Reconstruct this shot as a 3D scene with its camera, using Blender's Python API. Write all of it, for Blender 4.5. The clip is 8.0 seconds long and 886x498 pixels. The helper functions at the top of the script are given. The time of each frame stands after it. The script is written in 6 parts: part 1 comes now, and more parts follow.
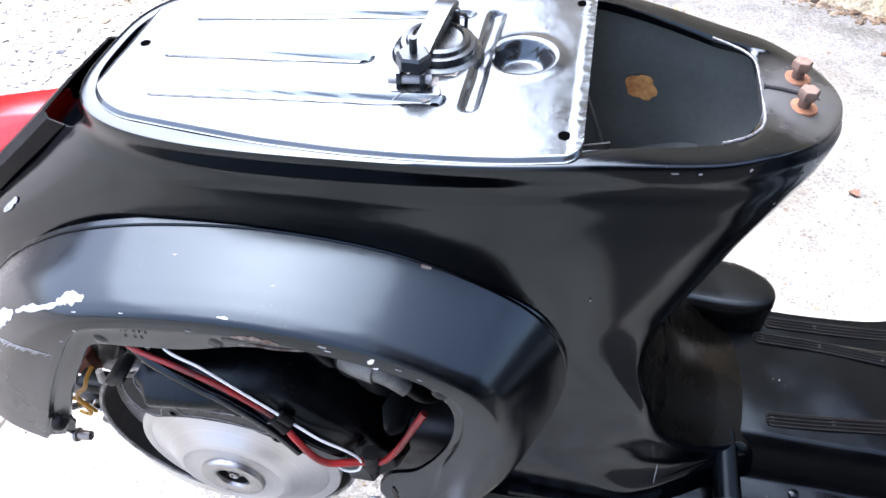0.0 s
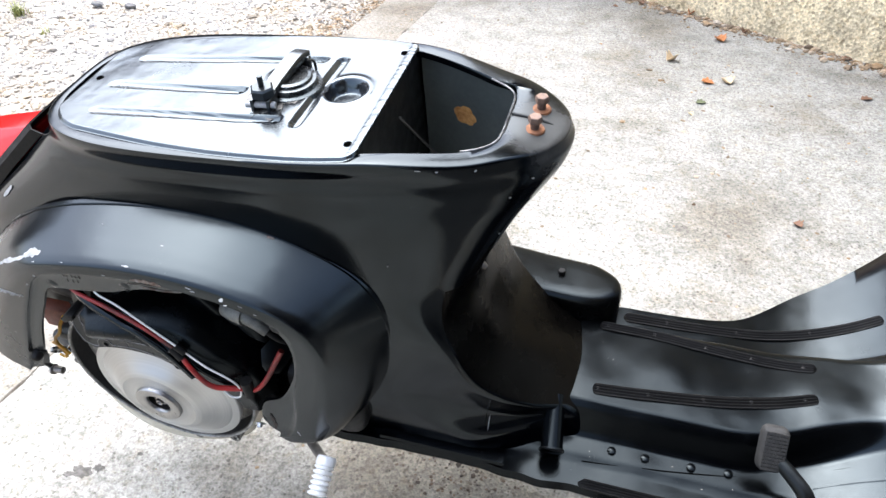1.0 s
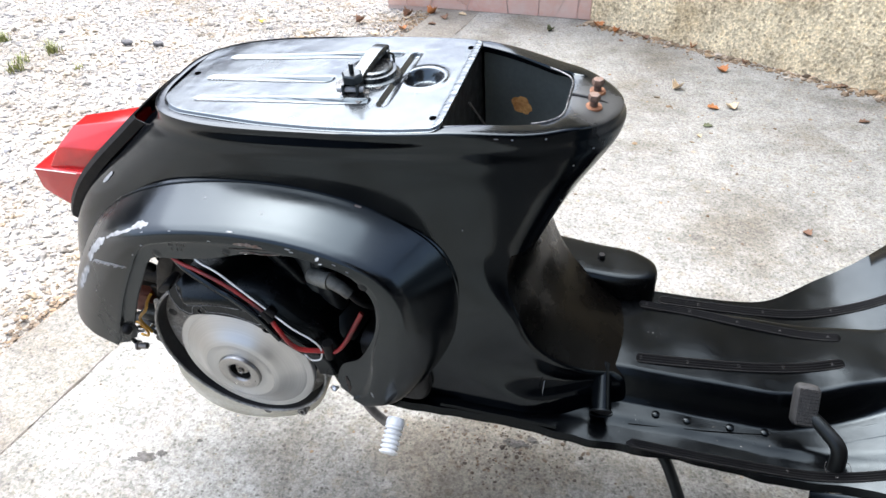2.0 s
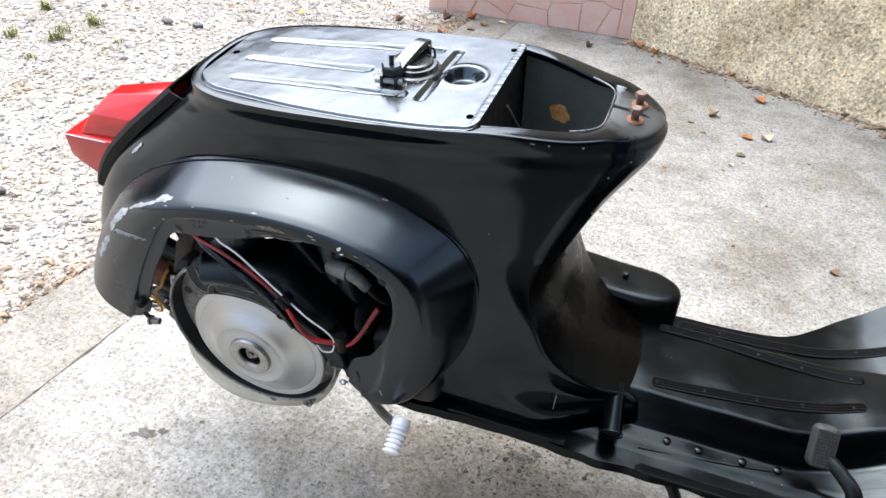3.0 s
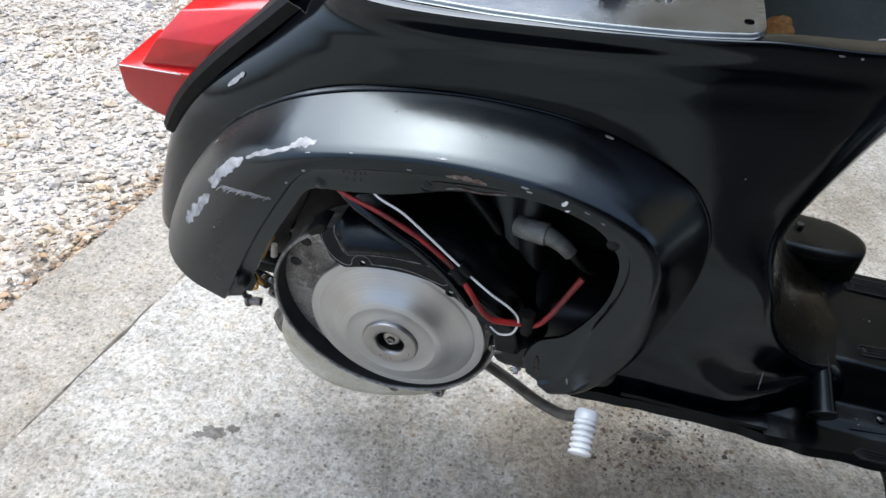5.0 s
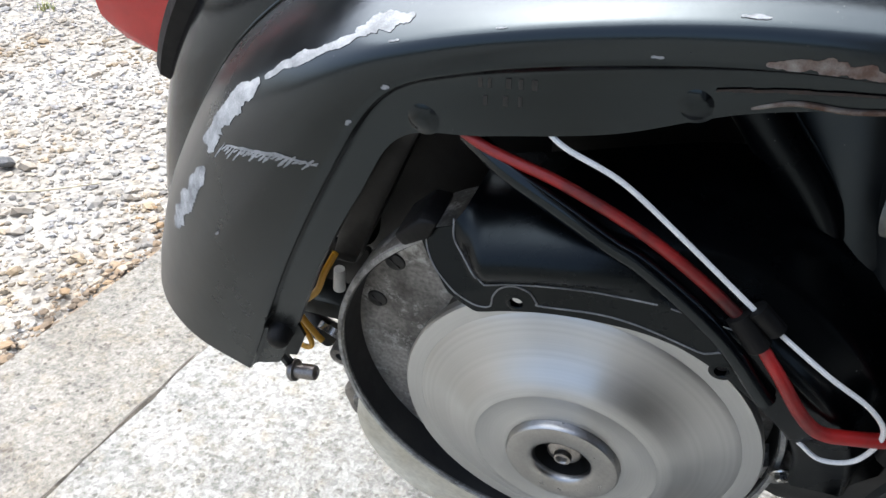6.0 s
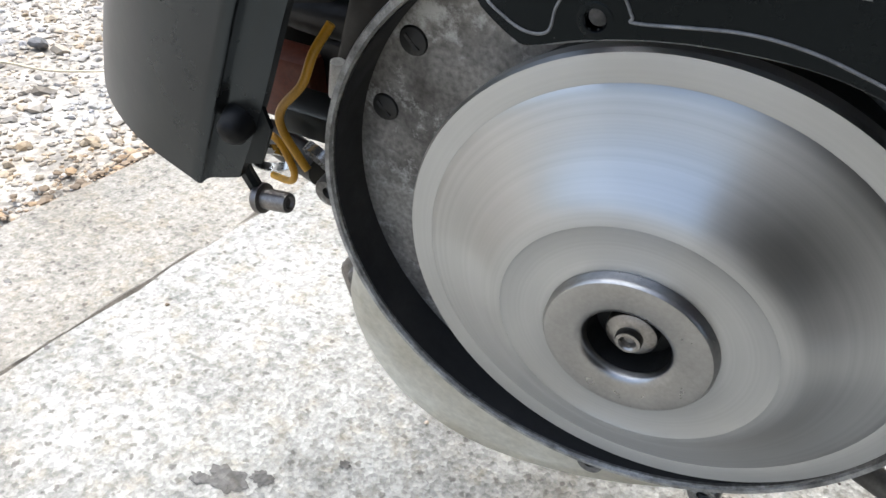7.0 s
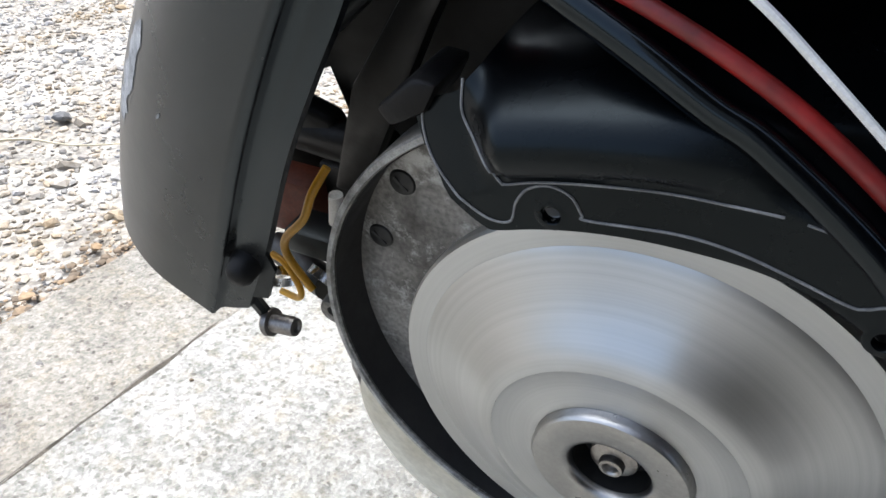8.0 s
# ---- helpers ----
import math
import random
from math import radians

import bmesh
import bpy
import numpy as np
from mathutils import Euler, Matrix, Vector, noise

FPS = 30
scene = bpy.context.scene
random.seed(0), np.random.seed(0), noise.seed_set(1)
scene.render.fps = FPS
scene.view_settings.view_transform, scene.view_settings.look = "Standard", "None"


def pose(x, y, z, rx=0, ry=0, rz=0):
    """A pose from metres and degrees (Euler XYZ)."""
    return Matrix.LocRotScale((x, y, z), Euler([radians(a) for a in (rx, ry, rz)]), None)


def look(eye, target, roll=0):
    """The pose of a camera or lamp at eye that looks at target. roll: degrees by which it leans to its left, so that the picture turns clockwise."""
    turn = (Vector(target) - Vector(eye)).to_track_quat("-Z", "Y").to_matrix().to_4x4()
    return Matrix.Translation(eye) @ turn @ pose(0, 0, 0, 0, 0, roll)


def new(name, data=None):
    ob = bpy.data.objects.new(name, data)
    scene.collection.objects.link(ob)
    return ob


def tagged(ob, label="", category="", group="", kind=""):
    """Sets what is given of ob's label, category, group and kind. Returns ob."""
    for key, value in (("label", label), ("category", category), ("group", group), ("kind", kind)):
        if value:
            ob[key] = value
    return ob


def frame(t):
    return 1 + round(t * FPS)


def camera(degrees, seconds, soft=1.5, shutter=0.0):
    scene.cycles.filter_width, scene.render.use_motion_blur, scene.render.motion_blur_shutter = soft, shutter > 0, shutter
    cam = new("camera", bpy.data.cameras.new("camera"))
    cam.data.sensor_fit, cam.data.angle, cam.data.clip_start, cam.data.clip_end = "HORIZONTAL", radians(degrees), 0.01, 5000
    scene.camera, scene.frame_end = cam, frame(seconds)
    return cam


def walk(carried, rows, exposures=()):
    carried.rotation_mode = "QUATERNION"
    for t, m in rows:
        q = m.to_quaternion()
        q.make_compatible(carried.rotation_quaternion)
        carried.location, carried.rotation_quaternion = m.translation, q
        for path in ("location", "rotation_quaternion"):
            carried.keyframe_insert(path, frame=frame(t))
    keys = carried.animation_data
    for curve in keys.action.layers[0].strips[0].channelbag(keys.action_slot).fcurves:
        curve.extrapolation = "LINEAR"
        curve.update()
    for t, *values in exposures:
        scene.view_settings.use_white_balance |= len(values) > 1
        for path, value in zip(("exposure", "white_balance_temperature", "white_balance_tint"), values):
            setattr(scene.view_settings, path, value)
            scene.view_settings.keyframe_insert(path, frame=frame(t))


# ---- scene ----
cam = camera(61.8, 8.0)
PATH = [
    (0, (0.254, -0.363, 0.979), (0.007, 1.139, -0.319), 2.2),
    (0.5, (0.45, -0.45, 1.064), (-0.095, 1.049, -0.142), 0.5),
    (1, (0.524, -0.505, 1.074), (0.08, 1.015, -0.148), -0.1),
    (1.5, (0.501, -0.606, 1.051), (0.122, 0.959, -0.136), 1.2),
    (2, (0.478, -0.655, 1.057), (0.025, 0.938, -0.064), -0.3),
    (2.2, (0.473, -0.66, 1.055), (0.014, 0.933, -0.063), 1.0),
    (3.3, (0.466, -0.646, 1.037), (-0.037, 0.943, -0.069), 4.8),
    (3.5, (0.464, -0.646, 1.034), (-0.038, 0.937, -0.08), 5.1),
    (4, (0.427, -0.668, 1.021), (-0.122, 0.869, -0.135), 3.8),
    (4.2, (0.399, -0.68, 1.01), (-0.165, 0.835, -0.167), 3.5),
    (5.3, (0.08, -0.472, 0.831), (-0.114, 1.121, -0.362), 4.7),
    (5.5, (0.054, -0.397, 0.767), (-0.108, 1.207, -0.418), 2.9),
    (6, (0.028, -0.276, 0.662), (-0.542, 1.271, -0.47), 0.2),
    (6.5, (0.015, -0.237, 0.544), (-0.625, 1.301, -0.563), 0.6),
    (7, (0.018, -0.208, 0.515), (-0.667, 1.262, -0.656), 4.2),
    (7.5, (0.024, -0.191, 0.534), (-0.695, 1.268, -0.631), 1.4),
    (8, (0.025, -0.197, 0.565), (-0.733, 1.278, -0.553), 0.3),
]
EXPOSURE = [(0.0, 2.7, 5550, 17), (0.5, 2.33, 5750, 13), (0.9, 2.18, 5850, 10), (4.2, 1.72, 5850, 10), (5.5, 1.52, 5700, 8), (6.2, 1.75, 5850, 8), (8.0, 1.75, 5850, 8)]
walk(cam, [(t, look(eye, target, roll)) for t, eye, target, roll in PATH], EXPOSURE)

# ---- world and light ----
world = bpy.data.worlds.new("overcast")
scene.world = world
world.use_nodes = True
wn = world.node_tree
bg = wn.nodes["Background"]
sky = wn.nodes.new("ShaderNodeTexSky")
sky.sky_type, sky.sun_disc = "NISHITA", False
sky.sun_elevation, sky.sun_rotation = radians(64), radians(-48)
sky.air_density, sky.dust_density, sky.ozone_density = 1.0, 6.0, 1.0
pale = wn.nodes.new("ShaderNodeHueSaturation")
pale.inputs["Saturation"].default_value = 0.7
wn.links.new(sky.outputs[0], pale.inputs["Color"])
wn.links.new(pale.outputs[0], bg.inputs["Color"])
bg.inputs["Strength"].default_value = 0.15
sun = new("sun", bpy.data.lights.new("sun", "SUN"))
sun.data.energy, sun.data.angle, sun.data.color = 1.25, radians(72), (1.0, 0.968, 0.92)
sun.matrix_world = look((-1.5, 1.35, 4.2), (0, 0, 0))


# ---- materials ----
def material(name, colour, rough=0.5, metal=0.0):
    m = bpy.data.materials.new(name)
    m.use_nodes = True
    b = m.node_tree.nodes["Principled BSDF"]
    b.inputs["Base Color"].default_value = (*colour, 1)
    b.inputs["Roughness"].default_value, b.inputs["Metallic"].default_value = rough, metal
    return m


def node(m, kind, **inputs):
    n = m.node_tree.nodes.new("ShaderNode" + kind)
    for key, value in inputs.items():
        n.inputs[key.replace("_", " ")].default_value = value
    return n


def wire(m, a, b):
    m.node_tree.links.new(a, b)


def coords(m):
    return node(m, "TexCoord").outputs["Object"]


def ramp(m, fac, stops):
    r = node(m, "ValToRGB")
    e = r.color_ramp.elements
    while len(e) < len(stops):
        e.new(0.5)
    for el, (p, c) in zip(e, stops):
        el.position, el.color = p, (*c, 1) if len(c) == 3 else c
    wire(m, fac, r.inputs["Fac"])
    return r.outputs["Color"]


def noise_tex(m, scale, detail=4.0, rough=0.55, co=None):
    n = node(m, "TexNoise", Scale=scale, Detail=detail, Roughness=rough)
    wire(m, co or coords(m), n.inputs["Vector"])
    return n.outputs["Fac"]


def mixed(m, fac, a, b):
    """Colour a where fac is 0, b where it is 1; each a socket or an rgb."""
    x = node(m, "Mix")
    x.data_type = "RGBA"
    for sock, v in ((x.inputs[6], a), (x.inputs[7], b)):
        if isinstance(v, tuple):
            sock.default_value = (*v, 1)
        else:
            wire(m, v, sock)
    if isinstance(fac, float):
        x.inputs[0].default_value = fac
    else:
        wire(m, fac, x.inputs[0])
    return x.outputs[2]


def bump(m, height, strength=0.3, dist=0.001):
    b = node(m, "Bump", Strength=strength, Distance=dist)
    wire(m, height, b.inputs["Height"])
    wire(m, b.outputs[0], bsdf(m).inputs["Normal"])


def bsdf(m):
    return m.node_tree.nodes["Principled BSDF"]


def worn(name, a, b, scale, rough=(0.3, 0.5), metal=0.0, fine=0.0, bump_by=0.0, fine_scale=None):
    """Two tones mixed by coarse noise, roughness varied by fine noise, slight relief."""
    m = material(name, a, rough[0], metal)
    co = coords(m)
    coarse = ramp(m, noise_tex(m, scale, 6, 0.6, co), [(0.35, (0, 0, 0)), (0.68, (1, 1, 1))])
    col = mixed(m, coarse, a, b)
    grain = noise_tex(m, fine_scale or scale * 14, 3, 0.6, co)
    if fine:
        dark = ramp(m, grain, [(0.3, (1 - fine,) * 3), (0.7, (1 + fine * 0.0,) * 3)])
        x = node(m, "Mix")
        x.data_type, x.blend_type = "RGBA", "MULTIPLY"
        x.inputs[0].default_value = 1.0
        wire(m, col, x.inputs[6])
        wire(m, dark, x.inputs[7])
        col = x.outputs[2]
    wire(m, col, bsdf(m).inputs["Base Color"])
    r = ramp(m, noise_tex(m, scale * 2.3, 5, 0.65, co), [(0.3, (rough[0],) * 3), (0.75, (rough[1],) * 3)])
    wire(m, r, bsdf(m).inputs["Roughness"])
    if bump_by:
        bump(m, grain, bump_by, 0.0006)
    return m


def black_paint(name, dust=0.25, rough=(0.16, 0.34), base=(0.003, 0.0032, 0.004), ior=1.55, waves=0.10):
    """Brushed-on gloss black enamel: slight waves, a haze of dust, tiny specks."""
    m = material(name, base, rough[0])
    co = coords(m)
    haze = ramp(m, noise_tex(m, 9, 7, 0.65, co), [(0.42, (0, 0, 0)), (0.8, (dust,) * 3)])
    v = node(m, "TexVoronoi", Scale=260.0)
    wire(m, co, v.inputs["Vector"])
    speck = ramp(m, v.outputs["Distance"], [(0.05, (1, 1, 1)), (0.09, (0, 0, 0))])
    gate = ramp(m, noise_tex(m, 33, 2, 0.5, co), [(0.60, (0, 0, 0)), (0.67, (0.5,) * 3)])
    both = node(m, "Math")
    both.operation = "MULTIPLY"
    wire(m, speck, both.inputs[0])
    wire(m, gate, both.inputs[1])
    col = mixed(m, haze, base, (0.06, 0.056, 0.05))
    col = mixed(m, both.outputs[0], col, (0.22, 0.21, 0.19))
    wire(m, col, bsdf(m).inputs["Base Color"])
    r = ramp(m, noise_tex(m, 16, 6, 0.65, co), [(0.3, (rough[0],) * 3), (0.75, (rough[1],) * 3)])
    wire(m, r, bsdf(m).inputs["Roughness"])
    bsdf(m).inputs["IOR"].default_value = ior
    bsdf(m).inputs["Specular Tint"].default_value = (0.80, 0.94, 1.0, 1)
    bump(m, noise_tex(m, 55 if waves < 0.2 else 30, 5, 0.6, co), waves, 0.0012)
    return m


PAINT = black_paint("black_enamel", 0.008, (0.09, 0.19), (0.0005, 0.0007, 0.0013), ior=1.41)
PLATE = black_paint("plate_enamel", 0.4, (0.06, 0.36), (0.007, 0.0075, 0.009), 1.75, 0.30)
DUSTY = black_paint("dusty_black_metal", 0.12, (0.3, 0.5), (0.002, 0.002, 0.002), 1.33)
FLOORP = black_paint("floor_enamel", 0.02, (0.16, 0.30), (0.0004, 0.0005, 0.0008), 1.42, 0.12)
def dulled(m, lo, hi):
    """Gloss killed by ground-in dirt on the flat floor and along the sill, whole on the clean rising shield."""
    co = coords(m)
    sep = node(m, "SeparateXYZ")
    wire(m, co, sep.inputs[0])
    wob = node(m, "Math")
    wob.operation = "MULTIPLY_ADD"
    wob.inputs[1].default_value = 0.22
    wire(m, noise_tex(m, 14, 6, 0.65, co), wob.inputs[0])
    wire(m, sep.outputs["X"], wob.inputs[2])
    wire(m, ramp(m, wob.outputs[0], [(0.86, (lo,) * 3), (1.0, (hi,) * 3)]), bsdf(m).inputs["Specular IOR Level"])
    return m


dulled(FLOORP, 0.22, 0.5)


def dust_spot(m, centre, radius, tone):
    """Settled dust, thickest round one place and broken up by noise."""
    co = coords(m)
    off = node(m, "VectorMath")
    off.operation = "DISTANCE"
    off.inputs[1].default_value = centre
    wire(m, co, off.inputs[0])
    wob = node(m, "Math")
    wob.operation = "MULTIPLY_ADD"
    wob.inputs[1].default_value = -radius
    wire(m, noise_tex(m, 38, 6, 0.7, co), wob.inputs[0])
    wire(m, off.outputs["Value"], wob.inputs[2])
    film = ramp(m, wob.outputs[0], [(0.0, (0.75, 0.75, 0.75)), (radius * 0.55, (0, 0, 0))])
    wire(m, mixed(m, film, bsdf(m).inputs["Base Color"].links[0].from_socket, tone), bsdf(m).inputs["Base Color"])
    wire(m, mixed(m, film, bsdf(m).inputs["Roughness"].links[0].from_socket, (0.5, 0.5, 0.5)), bsdf(m).inputs["Roughness"])


dust_spot(PAINT, (0.428, 0.205, 0.345), 0.052, (0.055, 0.053, 0.05))
RUBBER = worn("black_rubber", (0.0022, 0.0022, 0.0022), (0.006, 0.0057, 0.0054), 30, (0.45, 0.7), 0, 0.3, 0.3)
bsdf(RUBBER).inputs["IOR"].default_value = 1.27
# near-black: the shade inside well, bay and holes is put into this colour
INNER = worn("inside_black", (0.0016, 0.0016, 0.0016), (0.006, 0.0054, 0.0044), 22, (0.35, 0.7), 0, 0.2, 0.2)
BARE = worn("bare_grey_metal", (0.32, 0.33, 0.34), (0.5, 0.5, 0.49), 60, (0.35, 0.55), 0.0, 0.35, 0.2)
STEEL = worn("bright_steel", (0.62, 0.62, 0.61), (0.5, 0.5, 0.49), 25, (0.22, 0.34), 1.0, 0.15, 0.05, 300)
DARKSTEEL = worn("dark_steel", (0.16, 0.155, 0.15), (0.28, 0.26, 0.24), 50, (0.35, 0.55), 1.0, 0.3, 0.2)
ALU = worn("weathered_aluminium", (0.36, 0.345, 0.32), (0.095, 0.088, 0.078), 26, (0.45, 0.7), 0.45, 0.5, 0.4)
ALU_PALE = ramp(ALU, noise_tex(ALU, 48, 6, 0.75), [(0.54, (0, 0, 0)), (0.66, (0.9,) * 3)])
wire(ALU, mixed(ALU, ALU_PALE, bsdf(ALU).inputs["Base Color"].links[0].from_socket, (0.5, 0.5, 0.48)), bsdf(ALU).inputs["Base Color"])
CASE = worn("stained_casting", (0.72, 0.70, 0.61), (0.46, 0.42, 0.32), 14, (0.45, 0.7), 0.0, 0.2, 0.35)
RUST = worn("rust", (0.28, 0.115, 0.045), (0.12, 0.05, 0.025), 120, (0.75, 0.95), 0.0, 0.4, 0.6)
RED = worn("red_lens", (0.46, 0.008, 0.006), (0.30, 0.004, 0.004), 9, (0.12, 0.22), 0.0, 0.1)
REDWIRE = worn("red_insulation", (0.36, 0.011, 0.009), (0.03, 0.009, 0.008), 19, (0.35, 0.55), 0, 0.2)
VOID = material("unlit_hole", (0.001, 0.001, 0.001), 0.9)
bsdf(VOID).inputs["IOR"].default_value = 1.0
WHITEWIRE = worn("white_insulation", (0.82, 0.81, 0.78), (0.7, 0.69, 0.66), 80, (0.4, 0.6), 0, 0.2)
YELLOW = worn("yellow_insulation", (0.62, 0.33, 0.012), (0.5, 0.26, 0.012), 80, (0.35, 0.55), 0, 0.2)
ORANGE = worn("orange_primer", (0.17, 0.036, 0.013), (0.08, 0.02, 0.011), 30, (0.5, 0.8), 0, 0.3, 0.2)


# ---- mesh helpers ----
def catmull(points, n):
    """n points evenly by parameter along a Catmull-Rom curve through the points."""
    p = np.array(points, float)
    p = np.vstack([2 * p[0] - p[1], p, 2 * p[-1] - p[-2]])
    out = []
    for u in np.linspace(0, len(p) - 3 - 1e-9, n):
        i = int(u)
        t = u - i
        a, b, c, d = p[i:i + 4]
        out.append(0.5 * (2 * b + (c - a) * t + (2 * a - 5 * b + 4 * c - d) * t * t + (3 * b - a - 3 * c + d) * t ** 3))
    return np.array(out)


def curve1(points):
    """A smooth function of one variable through (x, value) pairs."""
    p = np.array(points, float)
    dense = catmull(p, 40 * len(p))
    return lambda x: float(np.interp(x, dense[:, 0], dense[:, 1]))


def smooth(a, b, x):
    t = min(1.0, max(0.0, (x - a) / (b - a)))
    return t * t * (3 - 2 * t)


def grid(rows, closed=False, keep=None):
    """A bmesh of quads over a list of equal rows of points. closed: rows join end to start. keep(p): which faces stay."""
    bm = bmesh.new()
    vs = [[bm.verts.new(p) for p in r] for r in rows]
    n = len(rows[0])
    for a, b in zip(vs, vs[1:]):
        for j in range(n if closed else n - 1):
            k = (j + 1) % n
            mid = (a[j].co + a[k].co + b[k].co + b[j].co) / 4
            if keep and not keep(mid):
                continue
            try:
                bm.faces.new((a[j], a[k], b[k], b[j]))
            except ValueError:
                pass
    bmesh.ops.delete(bm, geom=[v for v in bm.verts if not v.link_faces], context="VERTS")
    bmesh.ops.remove_doubles(bm, verts=bm.verts, dist=1e-6)
    bmesh.ops.recalc_face_normals(bm, faces=bm.faces)
    return bm


def thick(bm, t):
    bmesh.ops.solidify(bm, geom=bm.faces[:], thickness=t)
    return bm


def lathe(profile, n=64, axis="y", caps=False):
    """Turns (radius, height) pairs round an axis."""
    rows = []
    for r, h in profile:
        ring = []
        for i in range(n):
            a = 2 * math.pi * i / n
            c, s = r * math.cos(a), r * math.sin(a)
            ring.append({"y": (c, h, s), "z": (c, s, h), "x": (h, c, s)}[axis])
        rows.append(ring)
    bm = grid(rows, closed=True)
    return bm


def tube(points, r, n=10, res=0, caps=True):
    """A round bar or cable along points; r a number or one for each end."""
    p = catmull(points, res) if res else np.array(points, float)
    rs = np.linspace(*(r if isinstance(r, tuple) else (r, r)), len(p))
    up = Vector((0.13, 0.31, 0.94)).normalized()
    rows = []
    for i, q in enumerate(p):
        d = Vector(p[min(i + 1, len(p) - 1)] - p[max(i - 1, 0)]).normalized()
        u = (up - d * up.dot(d)).normalized()
        v = d.cross(u)
        up = u
        rows.append([Vector(q) + (u * math.cos(a) + v * math.sin(a)) * rs[i] for a in np.linspace(0, 2 * math.pi, n, endpoint=False)])
    bm = grid(rows, closed=True)
    if caps:
        bmesh.ops.holes_fill(bm, edges=[e for e in bm.edges if e.is_boundary])
    return bm


def box(x0, x1, y0, y1, z0, z1, bevel=0.0, seg=2):
    bm = bmesh.new()
    bmesh.ops.create_cube(bm, size=1)
    for v in bm.verts:
        v.co = (x0 + (v.co.x + 0.5) * (x1 - x0), y0 + (v.co.y + 0.5) * (y1 - y0), z0 + (v.co.z + 0.5) * (z1 - z0))
    if bevel:
        bmesh.ops.bevel(bm, geom=bm.edges[:], offset=bevel, segments=seg, profile=0.5, affect="EDGES")
    return bm


def prism(outline, h0, h1, axis="y", bevel=0.0):
    """A flat outline of (a, b) pairs pulled from h0 to h1 along an axis."""
    to = {"y": lambda a, b, h: (a, h, b), "z": lambda a, b, h: (a, b, h), "x": lambda a, b, h: (h, a, b)}[axis]
    bm = bmesh.new()
    lo, hi = ([bm.verts.new(to(a, b, h)) for a, b in outline] for h in (h0, h1))
    bm.faces.new(lo)
    bm.faces.new(hi)
    for i in range(len(lo)):
        j = (i + 1) % len(lo)
        bm.faces.new((lo[i], lo[j], hi[j], hi[i]))
    bmesh.ops.recalc_face_normals(bm, faces=bm.faces)
    if bevel:
        edges = [e for e in bm.edges if abs(e.calc_face_angle(0)) > 0.6]
        bmesh.ops.bevel(bm, geom=edges, offset=bevel, segments=2, profile=0.5, affect="EDGES")
    return bm


def moved(bm, m):
    bmesh.ops.transform(bm, matrix=m, verts=bm.verts)
    return bm


def joined(*bms):
    out = bmesh.new()
    for b in bms:
        me = bpy.data.meshes.new("tmp")
        b.to_mesh(me)
        out.from_mesh(me)
        bpy.data.meshes.remove(me)
        b.free()
    return out


def link(name, bm, mat, flat=False, angle=40):
    me = bpy.data.meshes.new(name)
    bm.to_mesh(me)
    bm.free()
    me.materials.append(mat)
    if not flat:
        me.shade_smooth()
        me.set_sharp_from_angle(angle=radians(angle))
    return new(name, me)


def part(name, bm, mat, parent, label="", flat=False, angle=40):
    """One mesh object under a thing or under a part."""
    ob = link(name, bm, mat, flat, angle)
    ob.parent = parent
    if parent.type == "EMPTY" and parent.get("base"):
        ob.location = parent["base"]
    return tagged(ob, label)


def hexbolt(x, y, z, af, h, axis="z"):
    """A hexagon head with a chamfered crown, its seat at the given place."""
    r = af / math.sqrt(3)
    bm = lathe([(0.0001, 0), (r, 0), (r, h * 0.82), (r * 0.84, h), (0.0001, h)], 6, axis)
    return moved(bm, Matrix.Translation((x, y, z)))

# ---- ground and walls ----
def multiplied(m, a, b, fac=1.0):
    x = node(m, "Mix")
    x.data_type, x.blend_type = "RGBA", "MULTIPLY"
    x.inputs[0].default_value = fac
    wire(m, a, x.inputs[6])
    wire(m, b, x.inputs[7])
    return x.outputs[2]


